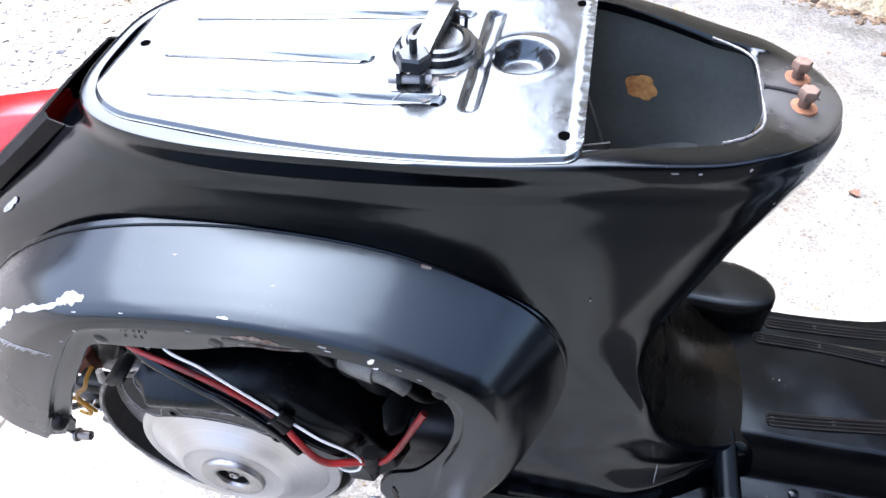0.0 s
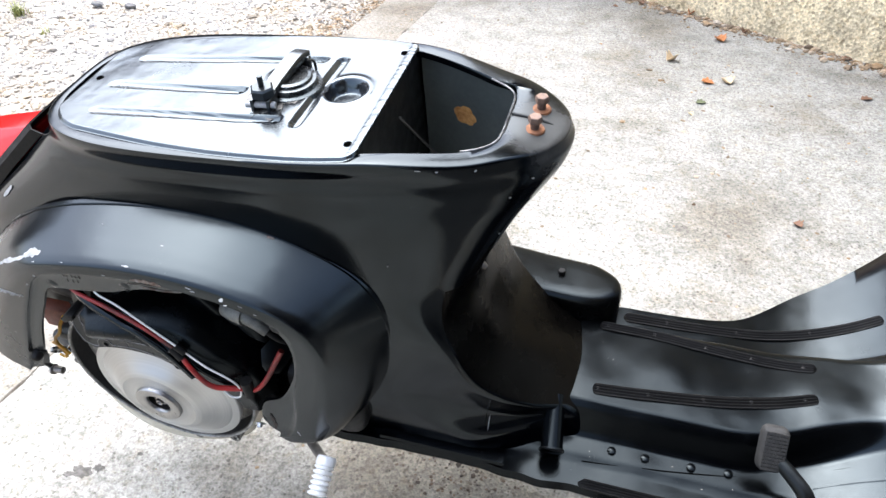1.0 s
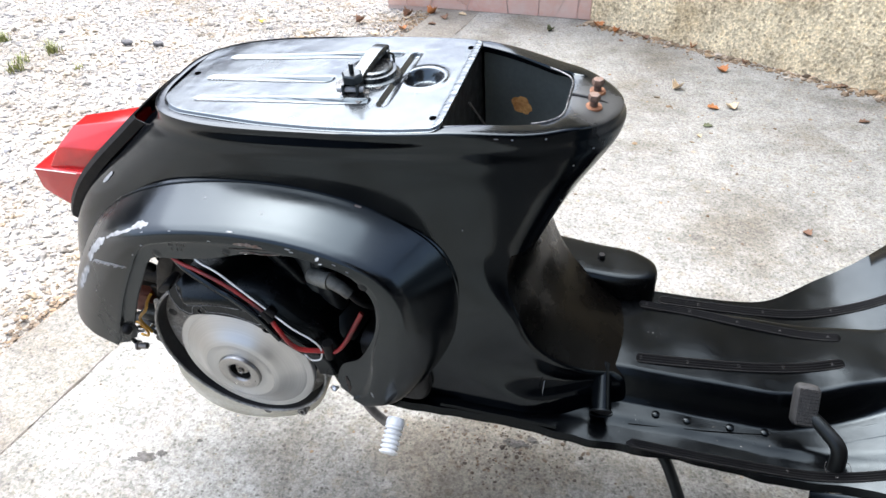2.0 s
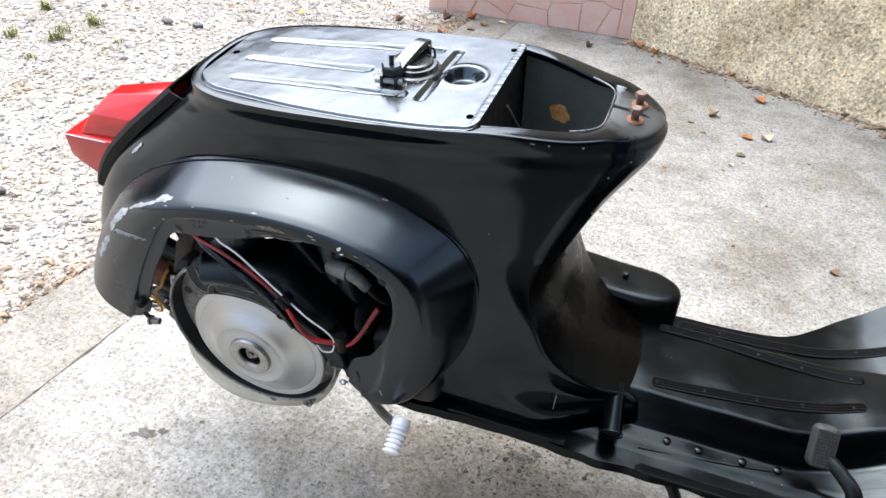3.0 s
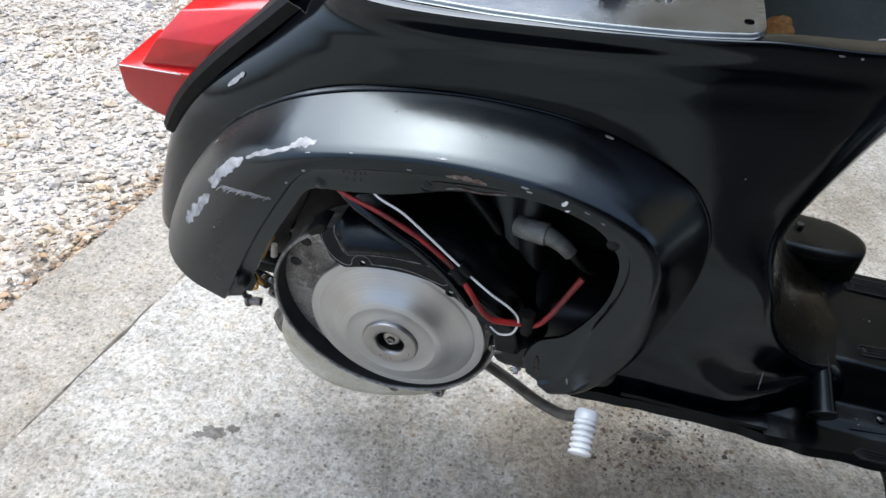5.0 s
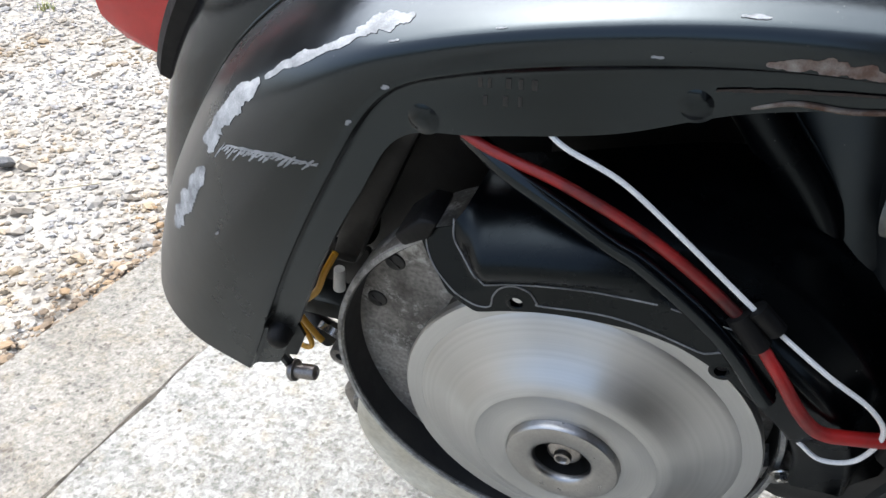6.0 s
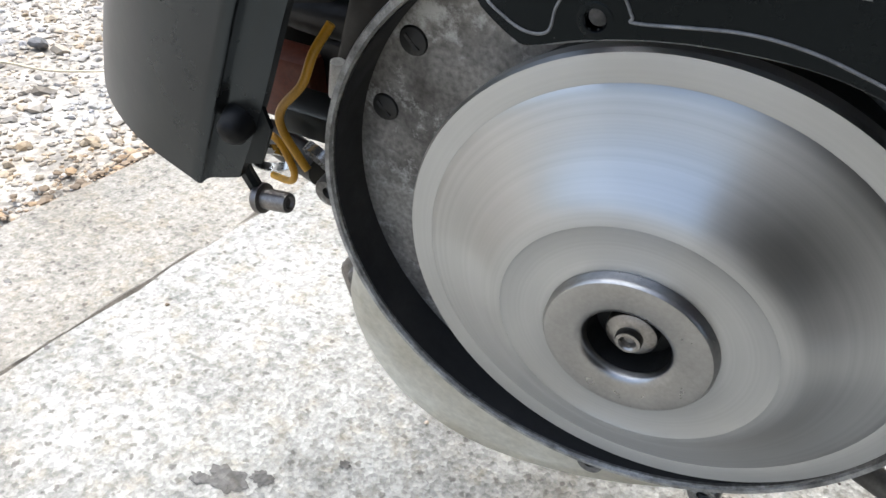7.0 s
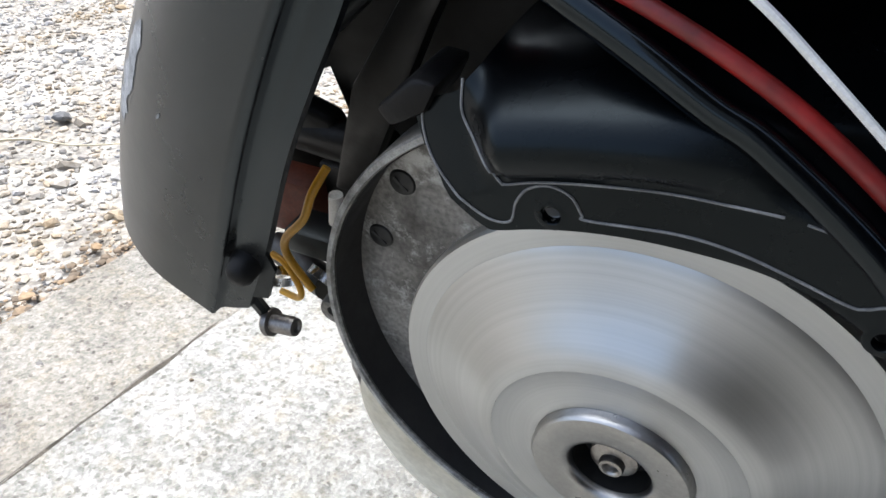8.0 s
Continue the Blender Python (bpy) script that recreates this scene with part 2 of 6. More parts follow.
def concrete(name, a, b, grain=1.0, cells=190.0, relief=0.4, low=0.66, soaked=None):
    """Worn concrete: broad tone, cm mottling, mm aggregate, dark pits."""
    m = material(name, a, 0.85)
    co = coords(m)
    col = mixed(m, ramp(m, noise_tex(m, 1.3, 7, 0.62, co), [(0.35, (0, 0, 0)), (0.68, (1, 1, 1))]), a, b)
    col = multiplied(m, col, ramp(m, noise_tex(m, 3.1, 6, 0.6, co), [(0.34, (0.70, 0.66, 0.60)), (0.50, (1, 1, 1)), (0.7, (1.06, 1.06, 1.06))]))
    col = multiplied(m, col, ramp(m, noise_tex(m, 11, 8, 0.72, co), [(0.30, (0.66,) * 3), (0.52, (1.0,) * 3), (0.72, (1.16,) * 3)]))
    v = node(m, "TexVoronoi", Scale=cells)
    wire(m, co, v.inputs["Vector"])
    tone = node(m, "RGBToBW")
    wire(m, v.outputs["Color"], tone.inputs[0])
    col = multiplied(m, col, ramp(m, tone.outputs[0], [(0.2, (low,) * 3), (0.45, (0.97,) * 3), (0.8, (1.22,) * 3)]), grain)
    col = multiplied(m, col, ramp(m, noise_tex(m, cells * 1.1, 4, 0.6, co), [(0.36, (0.84,) * 3), (0.5, (1.0,) * 3), (0.66, (1.12,) * 3)]))
    col = multiplied(m, col, ramp(m, noise_tex(m, 46, 6, 0.75, co), [(0.31, (0.5,) * 3), (0.43, (1, 1, 1))]), 0.75)
    # beige and grey lumps a few millimetres to centimetres wide
    col = multiplied(m, col, ramp(m, noise_tex(m, 34, 7, 0.68, co), [(0.36, (0.92, 0.87, 0.79)), (0.47, (1.0, 0.995, 0.985)), (0.56, (1.0, 1.0, 1.0)), (0.68, (1.13, 1.13, 1.14))]))
    col = multiplied(m, col, ramp(m, noise_tex(m, 88, 4, 0.6, co), [(0.36, (0.80, 0.785, 0.76)), (0.48, (1.0, 1.0, 1.0)), (0.64, (1.13, 1.13, 1.13))]), 1.0)
    # sparse dark aggregate
    w = node(m, "TexVoronoi", Scale=cells * 0.5)
    warp = node(m, "TexNoise", Scale=150.0, Detail=3.0)
    wire(m, co, warp.inputs["Vector"])
    shift = node(m, "VectorMath")
    shift.operation = "MULTIPLY_ADD"
    shift.inputs[1].default_value = (0.009, 0.009, 0.009)
    wire(m, warp.outputs["Color"], shift.inputs[0])
    wire(m, co, shift.inputs[2])
    wire(m, shift.outputs[0], w.inputs["Vector"])
    pick = node(m, "RGBToBW")
    wire(m, w.outputs["Color"], pick.inputs[0])
    few = ramp(m, pick.outputs[0], [(0.22, (1, 1, 1)), (0.44, (0, 0, 0))])
    core = ramp(m, w.outputs["Distance"], [(0.25, (1, 1, 1)), (0.42, (0, 0, 0))])
    col = multiplied(m, col, ramp(m, multiplied(m, few, core), [(0.0, (1, 1, 1)), (1.0, (0.48, 0.46, 0.44))]))
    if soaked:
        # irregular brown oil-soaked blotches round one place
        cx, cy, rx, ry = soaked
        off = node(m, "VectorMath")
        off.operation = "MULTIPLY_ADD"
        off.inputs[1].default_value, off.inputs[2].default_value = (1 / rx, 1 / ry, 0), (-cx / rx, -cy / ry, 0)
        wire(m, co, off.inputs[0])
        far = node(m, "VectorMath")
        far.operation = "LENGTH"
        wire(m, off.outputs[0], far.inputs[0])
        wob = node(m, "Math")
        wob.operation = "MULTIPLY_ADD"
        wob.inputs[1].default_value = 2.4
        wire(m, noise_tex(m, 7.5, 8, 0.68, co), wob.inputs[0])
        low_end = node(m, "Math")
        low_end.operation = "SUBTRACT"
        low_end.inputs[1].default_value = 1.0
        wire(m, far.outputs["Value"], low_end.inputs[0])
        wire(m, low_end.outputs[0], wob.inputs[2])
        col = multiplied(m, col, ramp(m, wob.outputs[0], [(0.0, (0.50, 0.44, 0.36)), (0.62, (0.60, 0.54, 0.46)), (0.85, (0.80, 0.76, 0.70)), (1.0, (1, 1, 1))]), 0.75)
    wire(m, col, bsdf(m).inputs["Base Color"])
    h = node(m, "Math")
    h.operation = "ADD"
    wire(m, v.outputs["Distance"], h.inputs[0])
    wire(m, noise_tex(m, 60, 6, 0.7, co), h.inputs[1])
    bump(m, h.outputs[0], relief, 0.003)
    return m


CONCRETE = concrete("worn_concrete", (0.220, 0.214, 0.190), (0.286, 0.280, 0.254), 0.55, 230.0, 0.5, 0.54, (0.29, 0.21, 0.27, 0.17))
EDGING = concrete("edge_concrete", (0.172, 0.158, 0.132), (0.224, 0.209, 0.178), 0.6, 240.0)
EARTH = concrete("gravel_bed", (0.33, 0.315, 0.285), (0.26, 0.235, 0.195), 1.0, 120.0)


def joint_x(y):
    return -0.545 + 0.074 * y


def edge_x(y):
    return -0.765 + 0.077 * y


def slab(name, x0, x1, y0, y1, z, mat, label, cell=0.05):
    """A cast slab with uneven long edges; x0 and x1 are functions of y."""
    rows, n = [], int((y1 - y0) / cell)
    for j in range(n + 1):
        y = y0 + (y1 - y0) * j / n
        a, b = x0(y) + 0.006 * noise.noise((3, y * 4, 1)) + 0.005 * noise.noise((3, y * 23, 1)), x1(y) + 0.006 * noise.noise((9, y * 4, 5)) + 0.005 * noise.noise((7, y * 23, 1))
        rows.append([(a + 0.004, y, -0.08), (a + 0.001, y, z - 0.004), (a + 0.004, y, z), *[(a + (b - a) * k / 8, y, z) for k in range(1, 8)], (b - 0.004, y, z), (b - 0.001, y, z - 0.004), (b - 0.004, y, -0.08)])
    return tagged(link(name, grid(rows), mat), label, "ground", "", "structure")


ground = link("ground", grid([[(x, y, -0.02) for x in (-400, -40, -6, -2, 0, 2, 6, 40, 400)] for y in (-400, -40, -6, -2, 0, 2, 6, 40, 400)]), EARTH)
tagged(ground, "earth and gravel ground beside the concrete drive", "ground", "", "structure")
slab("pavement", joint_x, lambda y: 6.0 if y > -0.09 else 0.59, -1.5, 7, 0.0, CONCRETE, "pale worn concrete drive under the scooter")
slab("pavement", edge_x, lambda y: joint_x(y) + 0.006, -6, 5.5, -0.0007, EDGING, "narrow concrete edging strip beside the gravel")

slab("pavement", lambda y: 4.61, lambda y: 6.0, -6, -0.16, 0.0, CONCRETE, "pale worn concrete drive beyond the added dark floor")

STUCCO = concrete("roughcast", (0.78, 0.67, 0.45), (0.69, 0.58, 0.38), 0.8, 105.0, 0.9, 0.62)
WALL_A, WALL_B = Vector((0.2, 2.85, 0)), Vector((4.6, 0.45, 0))
TILEGROUT = worn("tile_grout", (0.66, 0.50, 0.42), (0.60, 0.45, 0.37), 20, (0.7, 0.9), 0, 0.2)


def wall_between(name, a, b, h, t, mat, label):
    d = (b - a).normalized()
    n = Vector((-d.y, d.x, 0))
    if n.y < 0:
        n = -n
    bm = bmesh.new()
    lo = [a, b, b + n * t, a + n * t]
    v = [bm.verts.new((p.x, p.y, z)) for z in (-0.05, h) for p in lo]
    for f in ((0, 1, 2, 3), (4, 5, 6, 7), (0, 1, 5, 4), (1, 2, 6, 5), (2, 3, 7, 6), (3, 0, 4, 7)):
        bm.faces.new([v[i] for i in f])
    bmesh.ops.recalc_face_normals(bm, faces=bm.faces)
    return tagged(link(name, bm, mat, True), label, "wall", "", "structure")


wall_between("wall_house", WALL_A, WALL_B, 3.6, 0.25, STUCCO, "ochre roughcast house wall along the drive")
wall_between("wall_tiled", Vector((-0.8, 2.87, 0)), Vector((0.2, 2.87, 0)), 1.0, 0.2, TILEGROUT, "low wall faced with pink broken stone tiles")

upper = wall_between("wall_house_end", Vector((-0.19, 3.063, 0)), WALL_A - Vector((0.002, 0, 0)), 3.6, 0.25, STUCCO, "ochre roughcast end of the house wall above the tiles")
for v in upper.data.vertices:
    v.co.z = max(v.co.z, 1.003)
# dark wall added out of view, closing the low sky behind the gravel
wall_between("wall_boundary", Vector((-9.0, 2.0, 0)), Vector((-0.5, 9.5, 0)), 4.2, 0.2, worn("added_wall_dark", (0.05, 0.05, 0.042), (0.09, 0.085, 0.07), 2, (0.8, 0.95), 0, 0.3, 0.3), "unseen plain dark wall added across the gravel")

# eave added out of view; shades the wall that the floor pan reflects
EAVE = worn("added_eave_dark", (0.03, 0.026, 0.022), (0.05, 0.042, 0.034), 3, (0.7, 0.9), 0, 0.25, 0.2)
OUT = Vector((-0.479, -0.878, 0))
eave = wall_between("trim", WALL_A + OUT * 0.40 - Vector((0.35, -0.2, 0)), WALL_B + OUT * 0.40, 3.78, 0.70, EAVE, "unseen dark eave added to shade the house wall")
for v in eave.data.vertices:
    v.co.z = max(v.co.z, 3.62)

# walls and roof added out of view to block sky and dim reflections
PLAIN = worn("blocker_grey", (0.135, 0.138, 0.142), (0.185, 0.187, 0.19), 3, (0.7, 0.9), 0, 0.25, 0.2)
wall_between("wall_blocker_back", Vector((0.70, -3.0, 0)), Vector((4.6, -3.0, 0)), 2.4, 0.2, PLAIN, "unseen grey back wall added to block light and dim reflections")
wall_between("wall_blocker_end", Vector((4.604, -3.0, 0)), Vector((4.604, -0.62, 0)), 2.4, 0.1, PLAIN, "unseen grey end wall added to block light and dim reflections")
wall_between("wall_blocker_side", Vector((0.70, -3.0, 0)), Vector((0.70, -1.3, 0)), 2.4, 0.1, PLAIN, "unseen grey side wall added to block light and dim reflections")
# added dark floor, out of view, keeps the flank's reflections black
dark_floor = link("floor", box(0.62, 4.6, -3.0, -0.16, -0.06, 0.0), concrete("reflected_dark_floor", (0.045, 0.044, 0.042), (0.062, 0.061, 0.058), 0.6))
tagged(dark_floor, "unseen dark floor added to darken reflections in the black paint", "floor", "", "structure")
ceiling = link("ceiling", box(0.60, 4.65, -3.2, -0.60, 2.4, 2.52), worn("added_roof_pale", (0.36, 0.32, 0.26), (0.28, 0.245, 0.20), 3, (0.7, 0.9), 0, 0.25, 0.2))
tagged(ceiling, "unseen pale roof added to block the sky", "ceiling", "", "structure")

# ---- the scooter ----
LEAN_DEG, HUB = 7.5, 0.338
scooter = new("scooter")
scooter.rotation_euler = (radians(LEAN_DEG), 0, 0)
scooter["base"] = (0.0, HUB * math.sin(radians(LEAN_DEG)), HUB * math.cos(radians(LEAN_DEG)))
tagged(scooter, "stripped black motor scooter without seat, engine side open, on its stand", "scooter")

front_x = curve1([(-0.10, 0.60), (-0.062, 0.56), (-0.046, 0.51), (-0.035, 0.465), (-0.01, 0.418), (0.02, 0.386), (0.05, 0.370), (0.10, 0.363), (0.15, 0.370), (0.20, 0.391), (0.25, 0.420), (0.29, 0.448), (0.312, 0.461), (0.330, 0.4655), (0.340, 0.4615), (0.36, 0.461)])
rear_x = curve1([(-0.10, -0.385), (-0.02, -0.374), (0.04, -0.358), (0.10, -0.336), (0.142, -0.315), (0.186, -0.283), (0.23, -0.240), (0.29, -0.172), (0.335, -0.126), (0.39, -0.12)])
front_n = curve1([(-0.10, 4.2), (0.05, 4.2), (0.12, 4.4), (0.2, 3.4), (0.3, 2.3), (0.37, 2.0)])
rear_n = curve1([(-0.10, 4.5), (0.1, 4.2), (0.25, 3.6), (0.34, 3.4)])
half_w = curve1([(-0.10, 0.116), (-0.085, 0.118), (-0.06, 0.122), (-0.03, 0.126), (0.0, 0.127), (0.1, 0.127), (0.26, 0.125), (0.30, 0.122)])
# the edge between flank and spine front: forward place and distance from the flank side, by height
edge_at = curve1([(-0.10, 0.530), (-0.060, 0.515), (-0.048, 0.502), (-0.040, 0.487), (-0.022, 0.458), (0.010, 0.425), (0.055, 0.392), (0.11, 0.371), (0.17, 0.362), (0.22, 0.370)])
edge_y = curve1([(-0.10, 0.150), (-0.048, 0.158), (-0.040, 0.150), (-0.022, 0.130), (0.010, 0.107), (0.055, 0.089), (0.11, 0.081), (0.17, 0.079), (0.22, 0.079)])


def rim_z(x):
    return 0.3436 + 0.0808 * min(x, 0.28) - 0.006 * smooth(0.29, 0.40, x) - 0.010 * smooth(0.395, 0.465, x)


def centre_y(x):
    return 0.205 + 0.032 * smooth(0.36, 0.56, x)


def body_point(v, u):
    """u 0..1 from tail to nose along the near side; v metres of height (for the flat top edge, as at x = 0)."""
    z0 = min(v, 0.3436)
    band = 1 - 0.020 * math.exp(-((v - 0.322) / 0.009) ** 2) + 0.012 * math.exp(-((v - 0.340) / 0.008) ** 2)
    a, xm = math.pi * u, 0.15
    end, n = (rear_x(v), rear_n(v)) if u < 0.5 else (front_x(v), front_n(v))
    x, w = xm + (end - xm) * max(0.0, abs(math.cos(a))) ** (2 / n), max(0.0, math.sin(a)) ** (2 / n)
    tilt = (rim_z(x) - 0.3436) * smooth(0.16, 0.33, v)
    return x, half_w(min(v, 0.3)) * band * w, z0 + tilt


BACK, FLANK, TURN, FRONT = 61, 36, 6, 18
SPREAD = [*np.linspace(0, 0.5, BACK), *np.linspace(0.5, 0.70, FLANK + 1)[1:], *np.linspace(0.70, 0.80, TURN + 1)[1:], *np.linspace(0.80, 1.0, FRONT + 1)[1:]]


def low_front(v):
    """Low down: the flank draws in as it runs forward, turns a soft edge and closes across the spine."""
    xe, ye, yf, r = edge_at(v), edge_y(v), 0.205 - half_w(v), 0.011
    side = lambda x: yf + (ye - yf) * smooth(max(0.27, xe - 0.15), xe + 0.03, x)
    pts = [(x, side(x)) for x in np.linspace(0.15, xe - r, FLANK + 1)[1:]]
    end = (xe + 0.002, side(xe) + r)
    for t in np.linspace(0, 1, TURN + 1)[1:]:
        pts.append(((1 - t) ** 2 * (xe - r) + 2 * t * (1 - t) * xe + t * t * end[0], (1 - t) ** 2 * pts[FLANK - 1][1] + 2 * t * (1 - t) * side(xe) + t * t * end[1]))
    for t in np.linspace(0, 1, FRONT + 1)[1:]:
        x = end[0] + 0.012 * math.sin(t * math.pi / 2)
        pts.append((x, end[1] + (centre_y(x) - end[1]) * t))
    return pts


def body_row(v):
    """(x, distance from the middle, z) along the near side at one height."""
    row = [body_point(v, u) for u in SPREAD]
    k = smooth(0.10, 0.20, v)
    if k < 1:
        for i, (x, y) in enumerate(low_front(v)):
            bx, bw, bz = row[BACK + i]
            row[BACK + i] = (x + (bx - x) * k, (centre_y(x) - y) * (1 - k) + bw * k, bz)
    return row


COWL = [((-0.308, 0.028), (-0.204, -0.002), (-0.184, 0.004)), ((-0.299, 0.052), (-0.182, 0.047), (-0.163, 0.046)), ((-0.270, 0.108), (-0.155, 0.105), (-0.139, 0.100)),
        ((-0.216, 0.178), (-0.122, 0.165), (-0.110, 0.152)), ((-0.155, 0.224), (-0.093, 0.208), (-0.087, 0.186)), ((-0.085, 0.254), (-0.060, 0.224), (-0.050, 0.193)),
        ((0.000, 0.272), (0.000, 0.236), (0.000, 0.203)), ((0.075, 0.277), (0.060, 0.241), (0.050, 0.221)), ((0.150, 0.271), (0.120, 0.237), (0.118, 0.230))]
COWL += [((0.215, 0.251), (0.172, 0.226), (0.170, 0.219)), ((0.265, 0.221), (0.205, 0.210), (0.197, 0.199)), ((0.292, 0.175), (0.218, 0.183), (0.210, 0.170)),
         ((0.298, 0.120), (0.216, 0.140), (0.205, 0.120)), ((0.288, 0.060), (0.203, 0.090), (0.180, 0.068)), ((0.262, 0.000), (0.197, 0.040), (0.152, 0.048)),
         ((0.230, -0.038), (0.184, 0.000), (0.141, 0.015)), ((0.196, -0.050), (0.163, -0.016), (0.147, -0.006))]
CREASE = catmull([c for c, _, _ in COWL], 161)
LIP = catmull([c for _, c, _ in COWL], 161)
MOUTH = catmull([c for _, _, c in COWL], 161)
CREASE_Y, LIP_Y = 0.080, 0.002


def inside(poly, x, z):
    hit = False
    for (x0, z0), (x1, z1) in zip(poly, np.roll(poly, -1, axis=0)):
        if (z0 > z) != (z1 > z) and x < x0 + (z - z0) * (x1 - x0) / (z1 - z0):
            hit = not hit
    return hit


MID = np.array([0.02, 0.05])
HOLE = np.vstack([MID + (CREASE[::4] - MID) * 0.975, [(0.19, -0.3), (-0.35, -0.3), (-0.325, -0.05)]])


def opening(a):
    """Outline of the opening in the top: round at the tail, tapering to a squarer front; a 0..pi."""
    if a < math.pi / 2:
        return 0.15 - 0.262 * math.cos(a) ** (2 / 3.2), 0.108 * math.sin(a) ** (2 / 3.2)
    x = 0.15 + 0.249 * max(0.0, -math.cos(a)) ** (2 / 5.5)
    return x, (0.108 - 0.012 * smooth(0.15, 0.28, x) - 0.27 * max(0.0, x - 0.28)) * max(0.0, math.sin(a)) ** (2 / 6.5)


def body_shell():
    heights = [*np.linspace(-0.095, 0.0, 24), *np.linspace(0.008, 0.30, 36), *np.linspace(0.304, 0.3436, 16)]
    near, far = [], []
    for v in heights:
        pts = body_row(v)
        near.append([(x, centre_y(x) - w, z) for x, w, z in pts])
        far.append([(x, centre_y(x) + w, z) for x, w, z in pts])
    # the flat flange turned inwards round the top, wide over the nose
    for f, drop in ((0.03, -0.0012), (0.12, -0.0016), (0.5, -0.0018), (0.92, -0.0014), (1.0, 0.001), (1.0, 0.006)):
        a_row, b_row = [], []
        for u in SPREAD:
            x, w, z = body_point(0.3436, u)
            xi, wi = opening(math.pi * u)
            px, pw = x + (xi - x) * f, w + (wi - w) * f
            a_row.append((px, centre_y(x) - pw, rim_z(px) - drop))
            b_row.append((px, centre_y(x) + pw, rim_z(px) - drop))
        near.append(a_row)
        far.append(b_row)
    rear_bottom = lambda p: p.z > -0.035 if p.x < 0.18 else True
    keep_near = lambda p: rear_bottom(p) and not inside(HOLE, p.x, p.z)
    keep_far = lambda p: p.z > 0.02 if p.x < 0.1 else rear_bottom(p)
    # the front of the spine, low down, wears grimy paint
    n, c = sum(v < 0.19 for v in heights), BACK + FLANK + 4
    body = [grid(near[n:], keep=keep_near), grid(far[n:], keep=keep_far), grid([r[:c + 1] for r in near[:n + 1]], keep=keep_near), grid([r[:c + 1] for r in far[:n + 1]], keep=keep_far)]
    low = [grid([r[c:] for r in rows[:n + 1]]) for rows in (near, far)]
    for bm in low:
        for f in bm.faces:
            f.material_index = 1
    whole = joined(*body, *low)
    bmesh.ops.remove_doubles(whole, verts=whole.verts, dist=1e-6)
    bmesh.ops.recalc_face_normals(whole, faces=whole.faces)
    return thick(whole, 0.0012)


FOOTP = black_paint("grimy_black", 0.02, (0.20, 0.36), (0.0010, 0.0009, 0.0008), 1.24)
shell = part("body_shell", body_shell(), PAINT, scooter, "gloss black hand-painted pressed steel monocoque", angle=50)
bsdf(FOOTP).inputs["Specular Tint"].default_value = (1.0, 0.92, 0.82, 1)
bsdf(FOOTP).inputs["Specular IOR Level"].default_value = 0.3
shell.data.materials.append(FOOTP)


SHELF = catmull([(0, 0), (0.25, 0.175), (0.5, 0.34), (0.72, 0.48), (0.88, 0.59), (0.97, 0.71), (1, 1)], 241)
ROUND = catmull([(0, 0), (0.22, 0.05), (0.45, 0.13), (0.66, 0.25), (0.83, 0.42), (0.95, 0.66), (1, 1)], 241)
SHELF_T = np.linspace(0, 1, 241)


def flatness(k):
    """1 along the flat-faced middle of the bulge, 0 at its rounded ends."""
    return smooth(28, 56, k) * (1 - smooth(112, 140, k))


def cowl_point(k, th):
    """k: 0..160 along the bulge; th: 0 at the crease to 1 at the lip."""
    i = min(int(k), 159)
    f = k - i
    c, l = (q[i] * (1 - f) + q[i + 1] * f for q in (CREASE, LIP))
    # a broad shelf that turns down sharply at the lip
    flat = flatness(k)
    out, down = (float(np.interp(th, SHELF_T, SHELF[:, q])) * flat + float(np.interp(th, SHELF_T, ROUND[:, q])) * (1 - flat) for q in (0, 1))
    p = c + (l - c) * down
    base = CREASE_Y + 0.006 * (1 - th) - 0.032 * smooth(138, 160, k)
    return Vector((p[0], base - (base - LIP_Y) * out, p[1]))


def cowl():
    rows = []
    for k in range(161):
        row = [cowl_point(k, t) for t in np.linspace(0, 1, 40)]
        l, m = LIP[k], MOUTH[k]
        d = (m - l)
        for f, y in ((0.04, 0.0025), (0.10, 0.0065), (0.2, 0.0075), (0.5, 0.0075), (0.97, 0.0085), (1.0, 0.012)):
            q = l + d * f
            row.append(Vector((q[0], y, q[1])))
        rows.append(row)
    return thick(grid(rows), 0.0013)


COWLP = black_paint("cowl_enamel", 0.015, (0.13, 0.26), (0.0006, 0.0007, 0.0012), ior=1.47)


def dusty_tail(m):
    """A film of road dust thickening towards the tail end of the cowl."""
    co = coords(m)
    sep = node(m, "SeparateXYZ")
    wire(m, co, sep.inputs[0])
    wob = node(m, "Math")
    wob.operation = "MULTIPLY_ADD"
    wob.inputs[1].default_value = 0.16
    wire(m, noise_tex(m, 10, 6, 0.65, co), wob.inputs[0])
    wire(m, sep.outputs["X"], wob.inputs[2])
    shift = node(m, "Math")
    shift.operation = "ADD"
    shift.inputs[1].default_value = 0.5
    wire(m, wob.outputs[0], shift.inputs[0])
    film = ramp(m, shift.outputs[0], [(0.25, (1, 1, 1)), (0.46, (0, 0, 0))])
    wire(m, mixed(m, film, bsdf(m).inputs["Base Color"].links[0].from_socket, (0.036, 0.0345, 0.031)), bsdf(m).inputs["Base Color"])
    wire(m, mixed(m, film, bsdf(m).inputs["Roughness"].links[0].from_socket, (0.42, 0.42, 0.42)), bsdf(m).inputs["Roughness"])


dusty_tail(COWLP)
engine_cowl = part("engine_cowl", cowl(), COWLP, scooter, "bulged black engine surround with chipped paint", angle=55)




